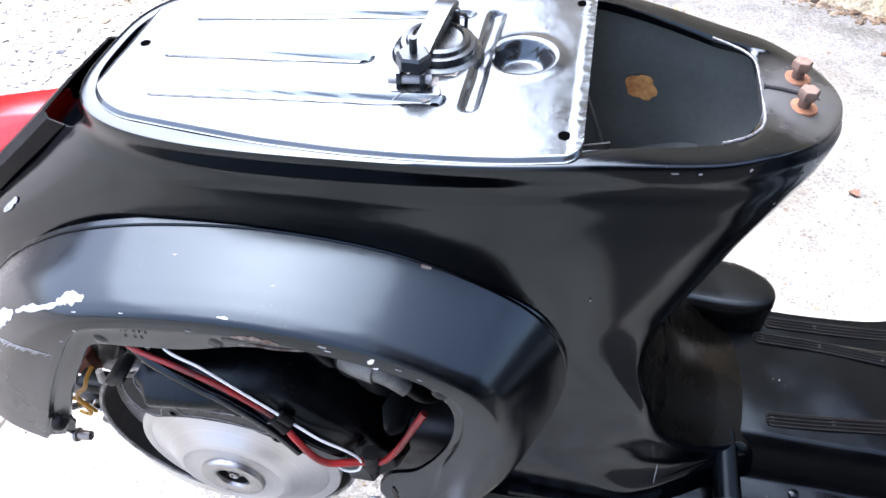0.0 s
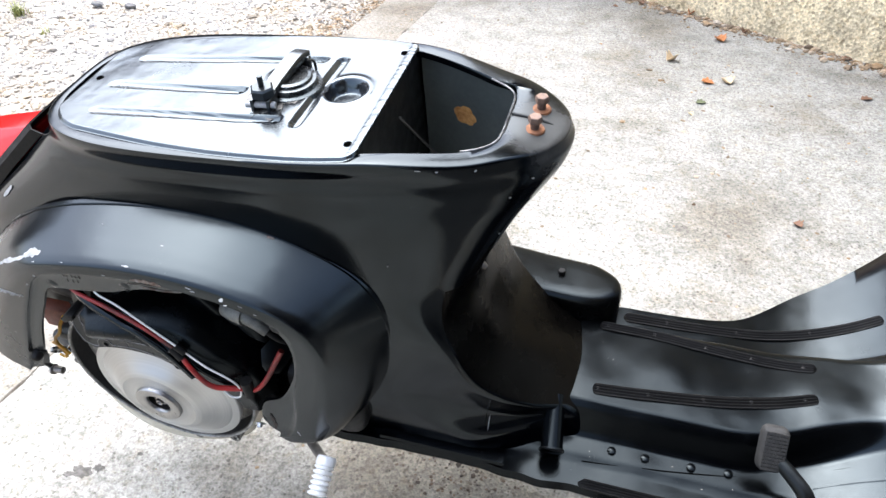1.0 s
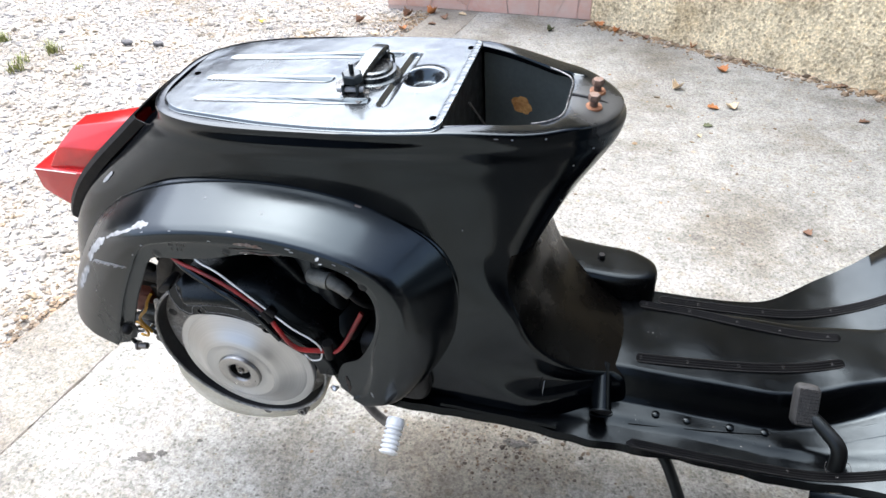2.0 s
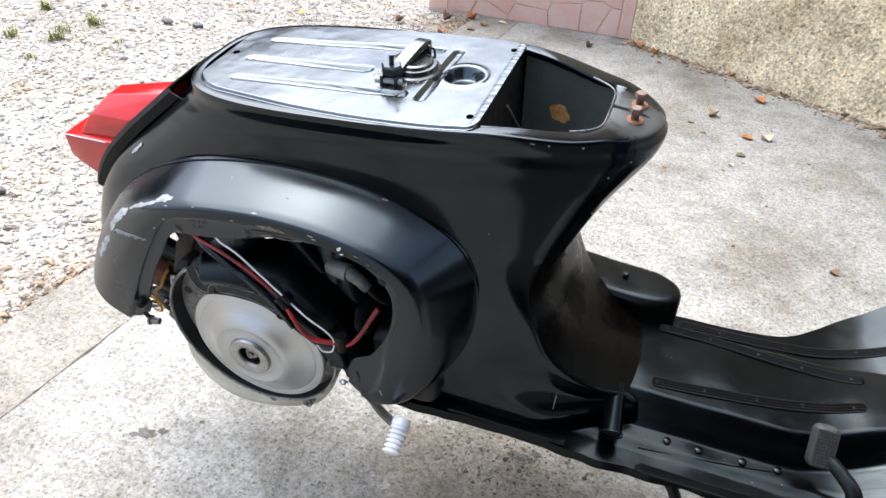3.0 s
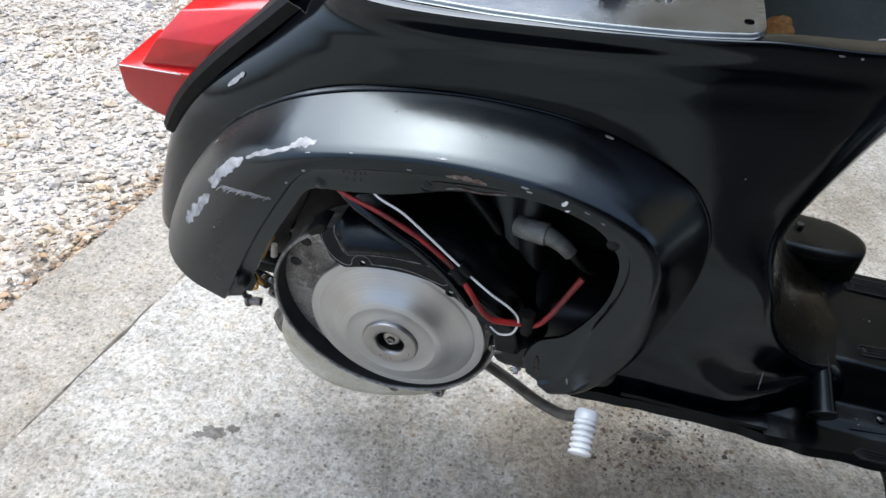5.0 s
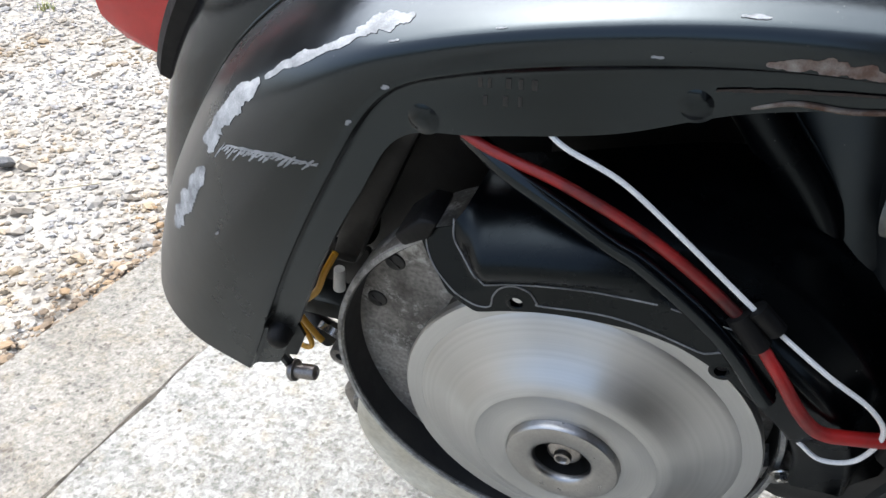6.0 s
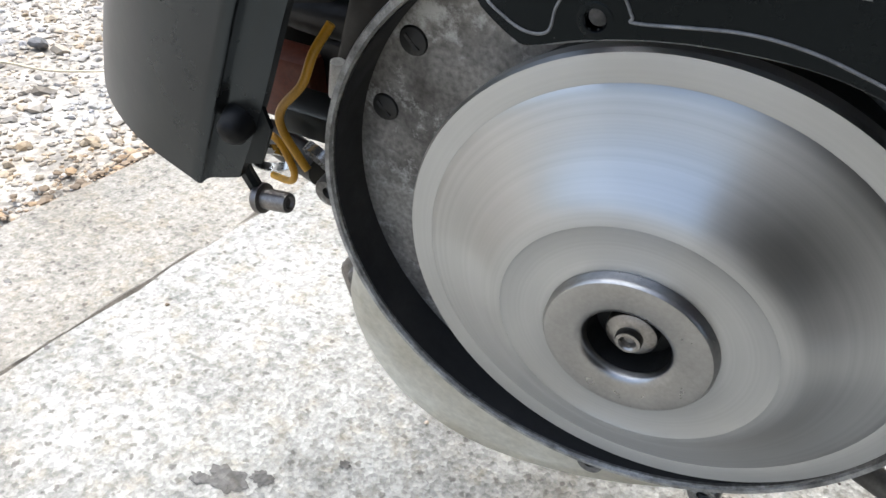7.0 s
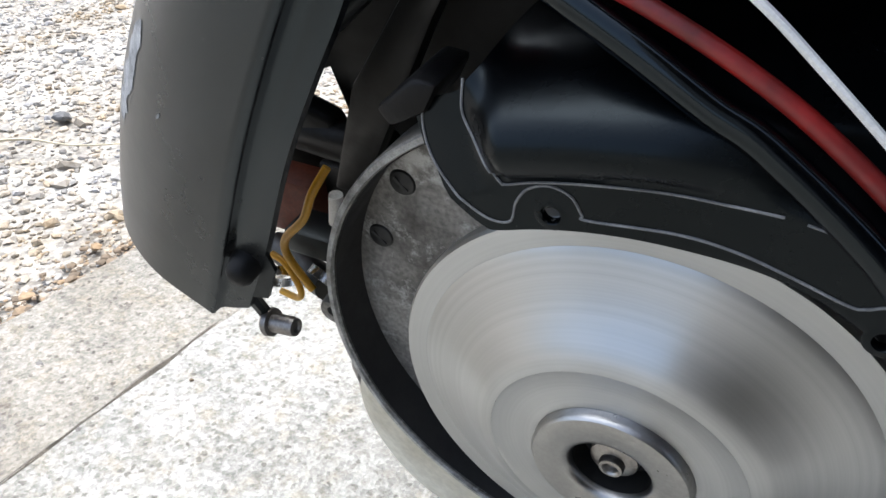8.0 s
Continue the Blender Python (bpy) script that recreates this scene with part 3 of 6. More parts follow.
def half_at(x, v):
    """The body's half width at a place along it and a height."""
    xf, xr = front_x(v), rear_x(v)
    n, r = (front_n(v), (x - 0.15) / (xf - 0.15)) if x > 0.15 else (rear_n(v), (0.15 - x) / (0.15 - xr))
    return half_w(min(v, 0.3)) * max(0.0, 1 - abs(r) ** n) ** (1 / n)


def blob(cx, cz, w, h, seed, n=18, rag=0.35):
    """A ragged closed outline."""
    out = []
    for i in range(n):
        a = 2 * math.pi * i / n
        r = 1 + rag * noise.noise((math.cos(a) * 2.3 + seed * 7.1, math.sin(a) * 2.3, seed))
        out.append((cx + w * r * math.cos(a), cz + h * r * math.sin(a)))
    return out


def ribbon(width, seed, path, surface, mat, name, parent, label, lift=0.00025):
    """A ragged flake of missing paint along a path on a surface(a, b)."""
    p = catmull(path, 26 * len(path))
    rows = []
    for i, q in enumerate(p):
        d = p[min(i + 1, len(p) - 1)] - p[max(i - 1, 0)]
        d = d / (np.linalg.norm(d * np.array([0.0045, 0.1])) + 1e-9)
        side = np.array([-d[1] * 0.1 / 0.0045, d[0] * 0.0045 / 0.1])
        side = side / (np.linalg.norm(side * np.array([0.0045, 0.1])) + 1e-9)
        taper = math.sin(math.pi * (i + 0.6) / (len(p) + 0.2)) ** 0.4
        lo = width * taper * max(0.2, 0.62 + 0.5 * noise.noise((i * 0.07, seed, 0.3)) + 0.14 * noise.noise((i * 0.33, seed, 2.3)))
        hi = width * taper * max(0.2, 0.62 + 0.5 * noise.noise((i * 0.07, seed, 7.3)) + 0.14 * noise.noise((i * 0.33, seed, 9.3)))
        rows.append([surface(*(q + side * s), lift) for s in (-lo, -lo * 0.3, hi * 0.3, hi)])
    return part(name, grid(rows), mat, parent, label)


def on_cowl(k, th, lift):
    k, th = min(159.5, max(0.5, k)), min(1.0, max(0.0, th))
    th -= 0.075 * math.sin(math.pi * th) * flatness(k)
    p = cowl_point(k, th)
    a, b = cowl_point(k + 0.4, th) - cowl_point(k - 0.4, th), cowl_point(k, min(1, th + 0.02)) - cowl_point(k, max(0, th - 0.02))
    n = a.cross(b).normalized()
    if n.y > 0 or (abs(n.y) < 0.2 and n.z < 0):
        n = -n
    return p + n * lift


FLAKE = worn("bare_primer", (0.17, 0.175, 0.18), (0.38, 0.385, 0.385), 110, (0.55, 0.8), 0, 0.4, 0.4)
FILLER = worn("white_filler", (0.75, 0.75, 0.73), (0.65, 0.65, 0.62), 90, (0.6, 0.8), 0, 0.1)
RUSTY = worn("rusty_primer", (0.085, 0.045, 0.028), (0.24, 0.215, 0.185), 170, (0.7, 0.9), 0, 0.3, 0.4)
chip_label = "grey patch of bare metal"
ribbon(0.0085, 1, [(48.6, 0.62), (46, 0.64), (44, 0.67)], on_cowl, FLAKE, "paint_chip", engine_cowl, chip_label)
ribbon(0.0052, 2, [(45, 0.665), (41.5, 0.69), (38, 0.64), (35, 0.61)], on_cowl, FLAKE, "paint_chip", engine_cowl, chip_label)
ribbon(0.0100, 3, [(34.5, 0.60), (31, 0.57), (28, 0.57), (26.5, 0.63)], on_cowl, FLAKE, "paint_chip", engine_cowl, chip_label)
ribbon(0.0085, 4, [(25, 0.63), (22, 0.61), (19, 0.59), (17, 0.58)], on_cowl, FLAKE, "paint_chip", engine_cowl, chip_label)
ribbon(0.0013, 5, [(28, 0.68), (29, 0.78), (30, 0.88), (30.4, 0.97)], on_cowl, FLAKE, "scratch", engine_cowl, chip_label)
rub = random.Random(8)
for i in range(22):
    k, th = 27.6 + 0.14 * i + 0.1 * rub.random(), 0.665 + 0.0142 * i
    run = (0.35 + 0.9 * rub.random()) * (0.6 if i in (7, 8, 9, 14) else 1.0)
    ribbon(0.0005 + 0.0004 * rub.random(), 60 + i, [(k - run, th - 0.008), (k + 0.4 * run, th + 0.006)], on_cowl, FLAKE, "scuff", engine_cowl, "")
ribbon(0.0046, 6, [(67.5, 0.98), (70, 0.97), (71.5, 0.97), (73.5, 0.99)], on_cowl, RUSTY, "paint_chip", engine_cowl, "rusty chipped edge")
ribbon(0.0026, 7, [(84.0, 0.89), (84.6, 0.955)], on_cowl, FILLER, "paint_chip", engine_cowl, "small white paint chip")
ribbon(0.0028, 8, [(85.6, 0.99), (86.2, 0.997)], on_cowl, FILLER, "paint_chip", engine_cowl, "small white paint chip")
for i, (k, th, w) in enumerate([(78, 0.90, 0.0022), (79, 0.93, 0.0018), (88, 0.92, 0.002), (62, 0.97, 0.0014), (54, 0.80, 0.0012), (66, 0.76, 0.0028), (47, 0.78, 0.0018), (29, 0.17, 0.0018), (42, 0.985, 0.0018), (36, 0.98, 0.0014), (92, 0.95, 0.0018), (20, 0.80, 0.001), (70, 0.45, 0.001), (58, 0.3, 0.001)]):
    ribbon(w * 0.8, 10 + i, [(k - w / 0.004, th), (k + w / 0.004, th + 0.004)], on_cowl, FLAKE, "paint_chip", engine_cowl, "")
ribbon(0.0028, 40, [(83.4, 0.075), (84.6, 0.085)], on_cowl, RUSTY, "paint_chip", engine_cowl, "")


def rivet(x, y, z, r, parent, mat=PAINT, name="rivet"):
    bm = lathe([(0.0001, -r * 0.22), (r * 0.45, -r * 0.19), (r * 0.8, -r * 0.09), (r, 0.0002), (r * 1.4, 0.0012)], 24)
    return part(name, moved(bm, Matrix.Translation((x, y, z))), mat, parent)


rivet(-0.076, 0.0075, 0.199, 0.0064, engine_cowl)
rivet(0.027, 0.0078, 0.222, 0.0062, engine_cowl)
rivet(0.200, 0.0078, 0.200, 0.0052, engine_cowl, DUSTY)
part("rubber_stop", moved(lathe([(0.0001, -0.016), (0.0045, -0.0155), (0.0062, -0.0125), (0.0075, -0.002), (0.0090, 0.0), (0.0090, 0.003)], 24), Matrix.Translation((0.196, 0.020, 0.010)) @ Euler((radians(30), 0, radians(14))).to_matrix().to_4x4()), RUBBER, engine_cowl, "black rubber stop")
# rusty worn stretch and raised lip seam along the mouth


def on_flange(k, f, lift):
    q = LIP[min(160, max(0, round(k)))] * (1 - f) + MOUTH[min(160, max(0, round(k)))] * f
    return Vector((q[0], 0.0075 - lift, q[1]))


BROWN = worn("rust_bloom", (0.040, 0.024, 0.017), (0.012, 0.010, 0.009), 150, (0.6, 0.85), 0, 0.4, 0.4)
ribbon(0.0060, 51, [(66, 0.45), (70, 0.5), (74, 0.5), (79, 0.55)], on_flange, BROWN, "rust_bloom", engine_cowl, "brown rust bloom on the flange", 0.0006)
ribbon(0.0075, 52, [(146, 0.75), (150, 0.62), (154, 0.55), (158, 0.5)], on_flange, BROWN, "rust_bloom", engine_cowl, "brown worn patch at the cowl tip", 0.0006)
ribbon(0.0020, 53, [(147, 0.98), (149, 0.93)], on_cowl, FLAKE, "paint_chip", engine_cowl, "")
part("torn_edge", tube([(0.045, 0.009, 0.2225), (0.058, 0.0078, 0.2268), (0.075, 0.008, 0.2262), (0.094, 0.0085, 0.2290), (0.10, 0.0095, 0.2300)], 0.0010, 6, 30), RUSTY, engine_cowl, "rusty torn metal edge")
STAMP = worn("stamp_mark", (0.016, 0.015, 0.014), (0.007, 0.007, 0.0065), 200, (0.5, 0.7))
for i, (x, z, w) in enumerate([(-0.052, 0.2165, 0.0016), (-0.048, 0.2168, 0.0012), (-0.041, 0.2175, 0.0018), (-0.036, 0.2178, 0.0014), (-0.031, 0.2182, 0.0018), (-0.050, 0.2090, 0.0014), (-0.042, 0.2098, 0.0016), (-0.036, 0.2104, 0.0012)]):
    part("stamp_bar", box(x, x + 1.1 * w, 0.0072, 0.0075, z, z + 0.0042), STAMP, engine_cowl)
# rubber stop and hanging screw at the tail end of the mouth
part("rubber_stop", moved(lathe([(0.0001, -0.0135), (0.0040, -0.0130), (0.0064, -0.0105), (0.0078, -0.002), (0.0092, 0.0), (0.0092, 0.003)], 24), Matrix.Translation((-0.1768, 0.0105, 0.0365)) @ Euler((radians(8), 0, radians(10))).to_matrix().to_4x4()), RUBBER, engine_cowl, "black rubber stop")
part("stop_plate", prism([(-0.192, 0.010), (-0.170, 0.016), (-0.161, 0.036), (-0.166, 0.053), (-0.186, 0.051), (-0.198, 0.031)], 0.0085, 0.0105, "y"), DUSTY, engine_cowl)
part("bracket", tube([(-0.185, 0.012, 0.018), (-0.186, 0.014, 0.006), (-0.186, 0.017, -0.004), (-0.184, 0.018, -0.011)], 0.0035, 8, 16), DUSTY, engine_cowl)
screw = moved(joined(lathe([(0.0001, -0.003), (0.0045, -0.003), (0.0072, -0.0025), (0.0076, 0.0), (0.0066, 0.0015), (0.0001, 0.0015)], 20), lathe([(0.0001, -0.0155), (0.0022, -0.0155), (0.0030, -0.0168), (0.0046, -0.0165), (0.0050, -0.0145), (0.0050, -0.002)], 18)), Matrix.Translation((-0.183, 0.017, -0.013)) @ Euler((radians(-8), 0, radians(92))).to_matrix().to_4x4())
part("hanging_screw", screw, DARKSTEEL, engine_cowl, "worn flanged screw hanging loose")
part("crease_seam", tube([tuple(cowl_point(k, 0.05) + Vector((0, 0.0, 0.0008))) for k in range(2, 150, 3)], 0.0010, 8, 160), PAINT, engine_cowl)
part("edge_seam", tube([tuple((LIP[k][0], 0.0035, LIP[k][1])) for k in range(0, 161, 4)], 0.0011, 6, 120), PAINT, engine_cowl)


# ---- tank top ----
plate_taper = curve1([(-0.12, 0.084), (-0.105, 0.087), (-0.06, 0.0945), (0.03, 0.1095), (0.10, 0.117), (0.155, 0.1192), (0.22, 0.1175), (0.262, 0.1125), (0.2744, 0.1105)])


def plate_half(x):
    w = plate_taper(x)
    if x < -0.052:
        w -= 0.045 * (1 - math.sqrt(max(0.0, 1 - ((-0.052 - x) / 0.054) ** 2)))
    if x > 0.262:
        w -= 0.012 * (1 - math.sqrt(max(0.0, 1 - ((x - 0.262) / 0.0125) ** 2)))
    return w


GROOVES = [((-0.054, 0.2518), (0.172, 0.2700)), ((-0.059, 0.195), (0.103, 0.199)), ((-0.049, 0.143), (0.169, 0.149))]


def groove(x, y, a, b, r, depth, flat=False):
    ax, ay = a
    dx, dy = b[0] - ax, b[1] - ay
    L = math.hypot(dx, dy)
    t = max(0.0, min(1.0, ((x - ax) * dx + (y - ay) * dy) / L ** 2))
    d = math.hypot(x - ax - dx * t, y - ay - dy * t)
    k = 1.0 if flat else 0.35 + 0.65 * t
    return -depth * k * smooth(r, r * 0.45, d)


def plate_z(x, y):
    z = rim_z(x) + 0.0052
    for a, b in GROOVES:
        z += groove(x, y, a, b, 0.0066, 0.0055)
    z += groove(x, y, (0.193, 0.145), (0.196, 0.270), 0.0075, 0.0055, True)
    d = math.hypot(x - 0.2235, y - 0.2085)
    z += -0.014 * smooth(0.0235, 0.0165, d) + 0.0016 * math.exp(-((d - 0.027) / 0.004) ** 2)
    z += 0.0005 * noise.noise((x * 17, y * 17, 2)) + 0.00012 * noise.noise((x * 60, y * 60, 4))
    z += smooth(0.264, 0.269, x) * (0.0006 + 0.0006 * noise.noise((y * 300, x * 90, 1)))
    w = plate_half(x)
    z -= 0.003 * smooth(0.005, 0.0, min(w - abs(y - 0.205), x + 0.1055))
    return z


def tank_plate():
    rows = []
    xs = [*(-0.052 - 0.0535 * np.cos(np.linspace(0, math.pi / 2, 36))), *np.linspace(-0.0505, 0.155, 90), *np.linspace(0.1575, 0.262, 60), *np.linspace(0.2635, 0.2744, 9)]
    for x in sorted(xs):
        w = plate_half(x)
        rows.append([(x, y, plate_z(x, y)) for y in 0.205 + w * np.sin(np.linspace(-math.pi / 2, math.pi / 2, 131))])
    return thick(grid(rows), 0.003)


plate = part("tank_plate", tank_plate(), PLATE, scooter, "glossy black fuel tank top with pressed grooves", angle=60)
# flat black discs paint the unlit inside of the screw holes
for hx, hy in ((0.262, 0.1170), (0.263, 0.2890), (-0.088, 0.2060)):
    part("screw_hole", moved(lathe([(0.0001, 0.0), (0.0044, 0.0), (0.0048, -0.002)], 20, "z"), Matrix.Translation((hx, hy, plate_z(hx, hy) + 0.0004))), VOID, plate, "empty dark screw hole")
# black spots paint the shade where each groove stops
part("groove_end", moved(lathe([(0.0001, 0.0009), (0.003, 0.0004), (0.0045, 0)], 14, "z"), Matrix.Translation((0.102, 0.199, plate_z(0.102, 0.199)))), VOID, plate)
part("groove_end", moved(lathe([(0.0001, 0.0009), (0.003, 0.0004), (0.0045, 0)], 14, "z"), Matrix.Translation((0.168, 0.149, plate_z(0.168, 0.149)))), VOID, plate)
part("groove_end", moved(lathe([(0.0001, 0.0009), (0.003, 0.0004), (0.0045, 0)], 14, "z"), Matrix.Translation((0.171, 0.270, plate_z(0.171, 0.270)))), VOID, plate)
CAPSTEEL = black_paint("grimy_cap_black", 0.6, (0.15, 0.40), (0.006, 0.006, 0.0065), 1.55, 0.3)
# filler cap with its clamp
CX, CY = 0.158, 0.212
CZ = plate_z(CX, CY)
cap = part("fuel_cap", moved(lathe([(0.036, -0.002), (0.034, 0.002), (0.030, 0.0035), (0.0295, 0.007), (0.0285, 0.009), (0.025, 0.0095), (0.0235, 0.0125), (0.020, 0.0135), (0.0185, 0.0115), (0.012, 0.0105), (0.0001, 0.0115)], 48, "z"), Matrix.Translation((CX, CY, CZ))), CAPSTEEL, scooter, "dark metal fuel filler cap with clamp")
strap = [(0.1475, 0.168, 0.012), (0.1495, 0.190, 0.0165), (0.1530, 0.212, 0.0215), (0.1565, 0.234, 0.0250), (0.1585, 0.250, 0.0225)]
bar = grid([[(x + a, y, CZ + z + h) for a, h in ((-0.0085, -0.009), (-0.0085, -0.0012), (-0.0075, 0.0), (0.0075, 0.0), (0.0085, -0.0012), (0.0085, -0.009))] for x, y, z in catmull(strap, 24)])
part("clamp_bar", thick(bar, 0.0018), CAPSTEEL, cap, "black channel-shaped clamp bar")
part("clamp_nut", hexbolt(0.148, 0.170, CZ + 0.014, 0.0225, 0.010), CAPSTEEL, cap, "large black hexagon nut")
part("clamp_stud", tube([(0.148, 0.170, CZ + 0.002), (0.148, 0.170, CZ + 0.036)], 0.0030, 10), CAPSTEEL, cap)
part("hinge_pin", tube([(0.131, 0.161, CZ + 0.0055), (0.162, 0.166, CZ + 0.0055)], 0.0036, 12), BARE, cap, "grey steel hinge pin")
part("hinge_lug", box(0.137, 0.141, 0.158, 0.178, CZ - 0.001, CZ + 0.013, 0.001), CAPSTEEL, cap)
part("hinge_lug", box(0.154, 0.158, 0.160, 0.180, CZ - 0.001, CZ + 0.013, 0.001), CAPSTEEL, cap)
part("rear_hinge", box(0.149, 0.169, 0.240, 0.247, CZ - 0.001, CZ + 0.019, 0.0015), CAPSTEEL, cap)
part("clamp_wire", tube([(0.170, 0.236, CZ + 0.019), (0.174, 0.242, CZ + 0.014), (0.174, 0.244, CZ + 0.002)], 0.0016, 8, 12), CAPSTEEL, cap)
GLUE = worn("oily_residue", (0.03, 0.028, 0.025), (0.1, 0.098, 0.09), 80, (0.15, 0.4), 0, 0.3, 0.4)
out = blob(0.150, 0.186, 0.026, 0.034, 9.1, 30, 0.8)
bm = bmesh.new()
bm.faces.new([bm.verts.new((a, b, plate_z(a, b) + 0.0005)) for a, b in out])
bmesh.ops.triangulate(bm, faces=bm.faces)
part("residue", bm, GLUE, plate, "dark oily residue round the filler")

# ---- compartment in front of the tank ----
rows = []
for z in np.linspace(0.345, 0.14, 8):
    rows.append([(0.272, 0.205 + s * (half_at(0.272, z) - 0.0075), z if z < 0.34 else rim_z(0.272) - 0.001) for s in np.linspace(-1, 1, 9)])
WELL = worn("well_grey", (0.105, 0.116, 0.106), (0.145, 0.153, 0.140), 12, (0.35, 0.6), 0, 0.15, 0.1)
# the well's shaded wall is coloured near-black instead of the lining's grey
part("tank_front", thick(grid(rows), 0.0015), INNER, scooter, "tank front closing the storage well, its shade painted near-black")
rows = []
for x in np.linspace(0.268, 0.385, 14):
    z = 0.20 + 0.05 * smooth(0.3, 0.4, x)
    rows.append([(x, 0.205 + s * (half_at(x, z) - 0.0062), z - 0.01 * (1 - s * s)) for s in np.linspace(-1, 1, 11)])
part("well_floor", thick(grid(rows), 0.0015), WELL, scooter, "dark floor of the storage well")
rows = []
for v in np.linspace(0.19, 0.338, 14):
    row = []
    for side, xs in ((-1, np.linspace(0.274, front_x(v) - 0.004, 24)), (1, np.linspace(front_x(v) - 0.004, 0.274, 24)[1:])):
        row += [(x, centre_y(x) + side * max(0.0, half_at(x, v) - 0.0062), v + (rim_z(x) - 0.3436) * smooth(0.16, 0.33, v)) for x in xs]
    rows.append(row)
part("well_lining", grid(rows), WELL, scooter, "dull grey inner skin of the storage well")
rows = []
for i, r in enumerate((0.0, 0.35, 0.7, 1.0)):
    row = []
    for k in range(22):
        a = 2 * math.pi * k / 22
        rr = r * (1 + 0.22 * noise.noise((math.cos(a) * 1.7, math.sin(a) * 1.7, 4)) + 0.16 * noise.noise((math.cos(a) * 4.7, math.sin(a) * 4.7, 9)))
        x, v = 0.326 + 0.0140 * rr * math.cos(a), 0.270 + 0.0118 * rr * math.sin(a)
        row.append((x, 0.205 + half_at(x, v) - 0.0072, v + (rim_z(x) - 0.3436) * smooth(0.16, 0.33, v)))
    rows.append(row)
part("rust_patch", grid(rows, closed=True), worn("orange_rust", (0.92, 0.50, 0.17), (0.60, 0.24, 0.06), 150, (0.8, 0.95), 0, 0.3, 0.4), scooter, "bare orange rust patch inside the well")
part("well_strip", tube([(0.2755, 0.224, 0.330), (0.288, 0.252, 0.284), (0.303, 0.288, 0.226)], 0.0016, 8, 16), DARKSTEEL, scooter, "thin rusty rod across the well")

# ---- nose: seat hinge bolts and seam ----
for y in (0.1985, 0.2345):
    z = rim_z(0.428) + 0.0018
    b = part("hinge_bolt", joined(hexbolt(0.428, y, z + 0.0090, 0.0125, 0.0068), tube([(0.428, y, z), (0.428, y, z + 0.0095)], 0.0046, 14)), worn("rusty_bolt", (0.24, 0.15, 0.105), (0.13, 0.10, 0.085), 150, (0.5, 0.8), 0.5, 0.4, 0.4), scooter, "rusty hexagon seat hinge bolt")
    part("washer", moved(lathe([(0.0045, 0.0016), (0.0084, 0.0016), (0.0098, 0.0008), (0.0104, -0.001)], 24, "z"), Matrix.Translation((0.428, y, z))), RUST, b, "orange rusty washer")
part("nose_seam", tube([(0.4015, 0.2135, rim_z(0.4015) + 0.002), (0.42, 0.2150, rim_z(0.42) + 0.002), (0.442, 0.2150, rim_z(0.442) + 0.001), (0.4545, 0.2155, 0.338), (0.4560, 0.2155, 0.320), (0.4500, 0.2155, 0.300)], 0.0019, 8, 40), PAINT, scooter)
ring = []
for side in (-1, 1):
    seq = []
    for a in np.linspace(math.pi * 0.74, math.pi, 50):
        xi, wi = opening(a)
        seq.append((xi, centre_y(xi) + side * wi, rim_z(xi) + 0.0012))
    ring += seq if side < 0 else seq[::-1][1:]
part("rim_edge", tube(ring, 0.0011, 8, 240), worn("worn_rim", (0.04, 0.04, 0.042), (0.26, 0.26, 0.26), 60, (0.2, 0.4), 0.3, 0.3), scooter, "worn bright rim of the opening")


def on_body(x, v, lift):
    w = half_at(x, v)
    e = 0.002
    nx = (half_at(x + e, v) - half_at(x - e, v)) / (2 * e)
    n = Vector((-nx, -1, 0)).normalized()
    return Vector((x, centre_y(x) - w, v + (rim_z(x) - 0.3436) * smooth(0.16, 0.33, v))) + n * lift


def body_chip(x, v, w, h, seed, label=""):
    """A ragged fleck lying on the near flank."""
    rows = []
    for r in (0.02, 0.5, 1.0):
        row = []
        for k in range(14):
            a = 2 * math.pi * k / 14
            q = r * (1 + 0.5 * noise.noise((math.cos(a) * 2 + seed * 5.3, math.sin(a) * 2, seed)))
            row.append(on_body(x + w * q * math.cos(a), v + h * q * math.sin(a), 0.0012))
        rows.append(row)
    return part("paint_chip", grid(rows, closed=True), FLAKE, shell, label)


for i, (x, v, w, h) in enumerate([(0.335, 0.3405, 0.0030, 0.0008), (0.386, 0.3390, 0.0012, 0.0012), (0.352, 0.3400, 0.0014, 0.0010), (0.275, 0.3405, 0.0035, 0.0007), (0.416, 0.300, 0.0010, 0.0012), (0.21, 0.3400, 0.002, 0.0007), (0.435, 0.318, 0.0011, 0.0011), (0.12, 0.3405, 0.0025, 0.0006), (0.405, 0.25, 0.0007, 0.0012), (0.30, 0.232, 0.0007, 0.0008)]):
    body_chip(x, v, w, h, i + 0.3)

# ---- flywheel and fan housing ----
FX, FZ = -0.0037, -0.0012
spin = worn("spun_steel", (0.455, 0.463, 0.465), (0.415, 0.423, 0.425), 3, (0.31, 0.36), 1.0)
bsdf(spin).inputs["Anisotropic"].default_value = 0.85
bsdf(spin).inputs["Anisotropic Rotation"].default_value = 0.25
tang = spin.node_tree.nodes.new("ShaderNodeTangent")
tang.direction_type, tang.axis = "RADIAL", "Y"
wire(spin, tang.outputs[0], bsdf(spin).inputs["Tangent"])
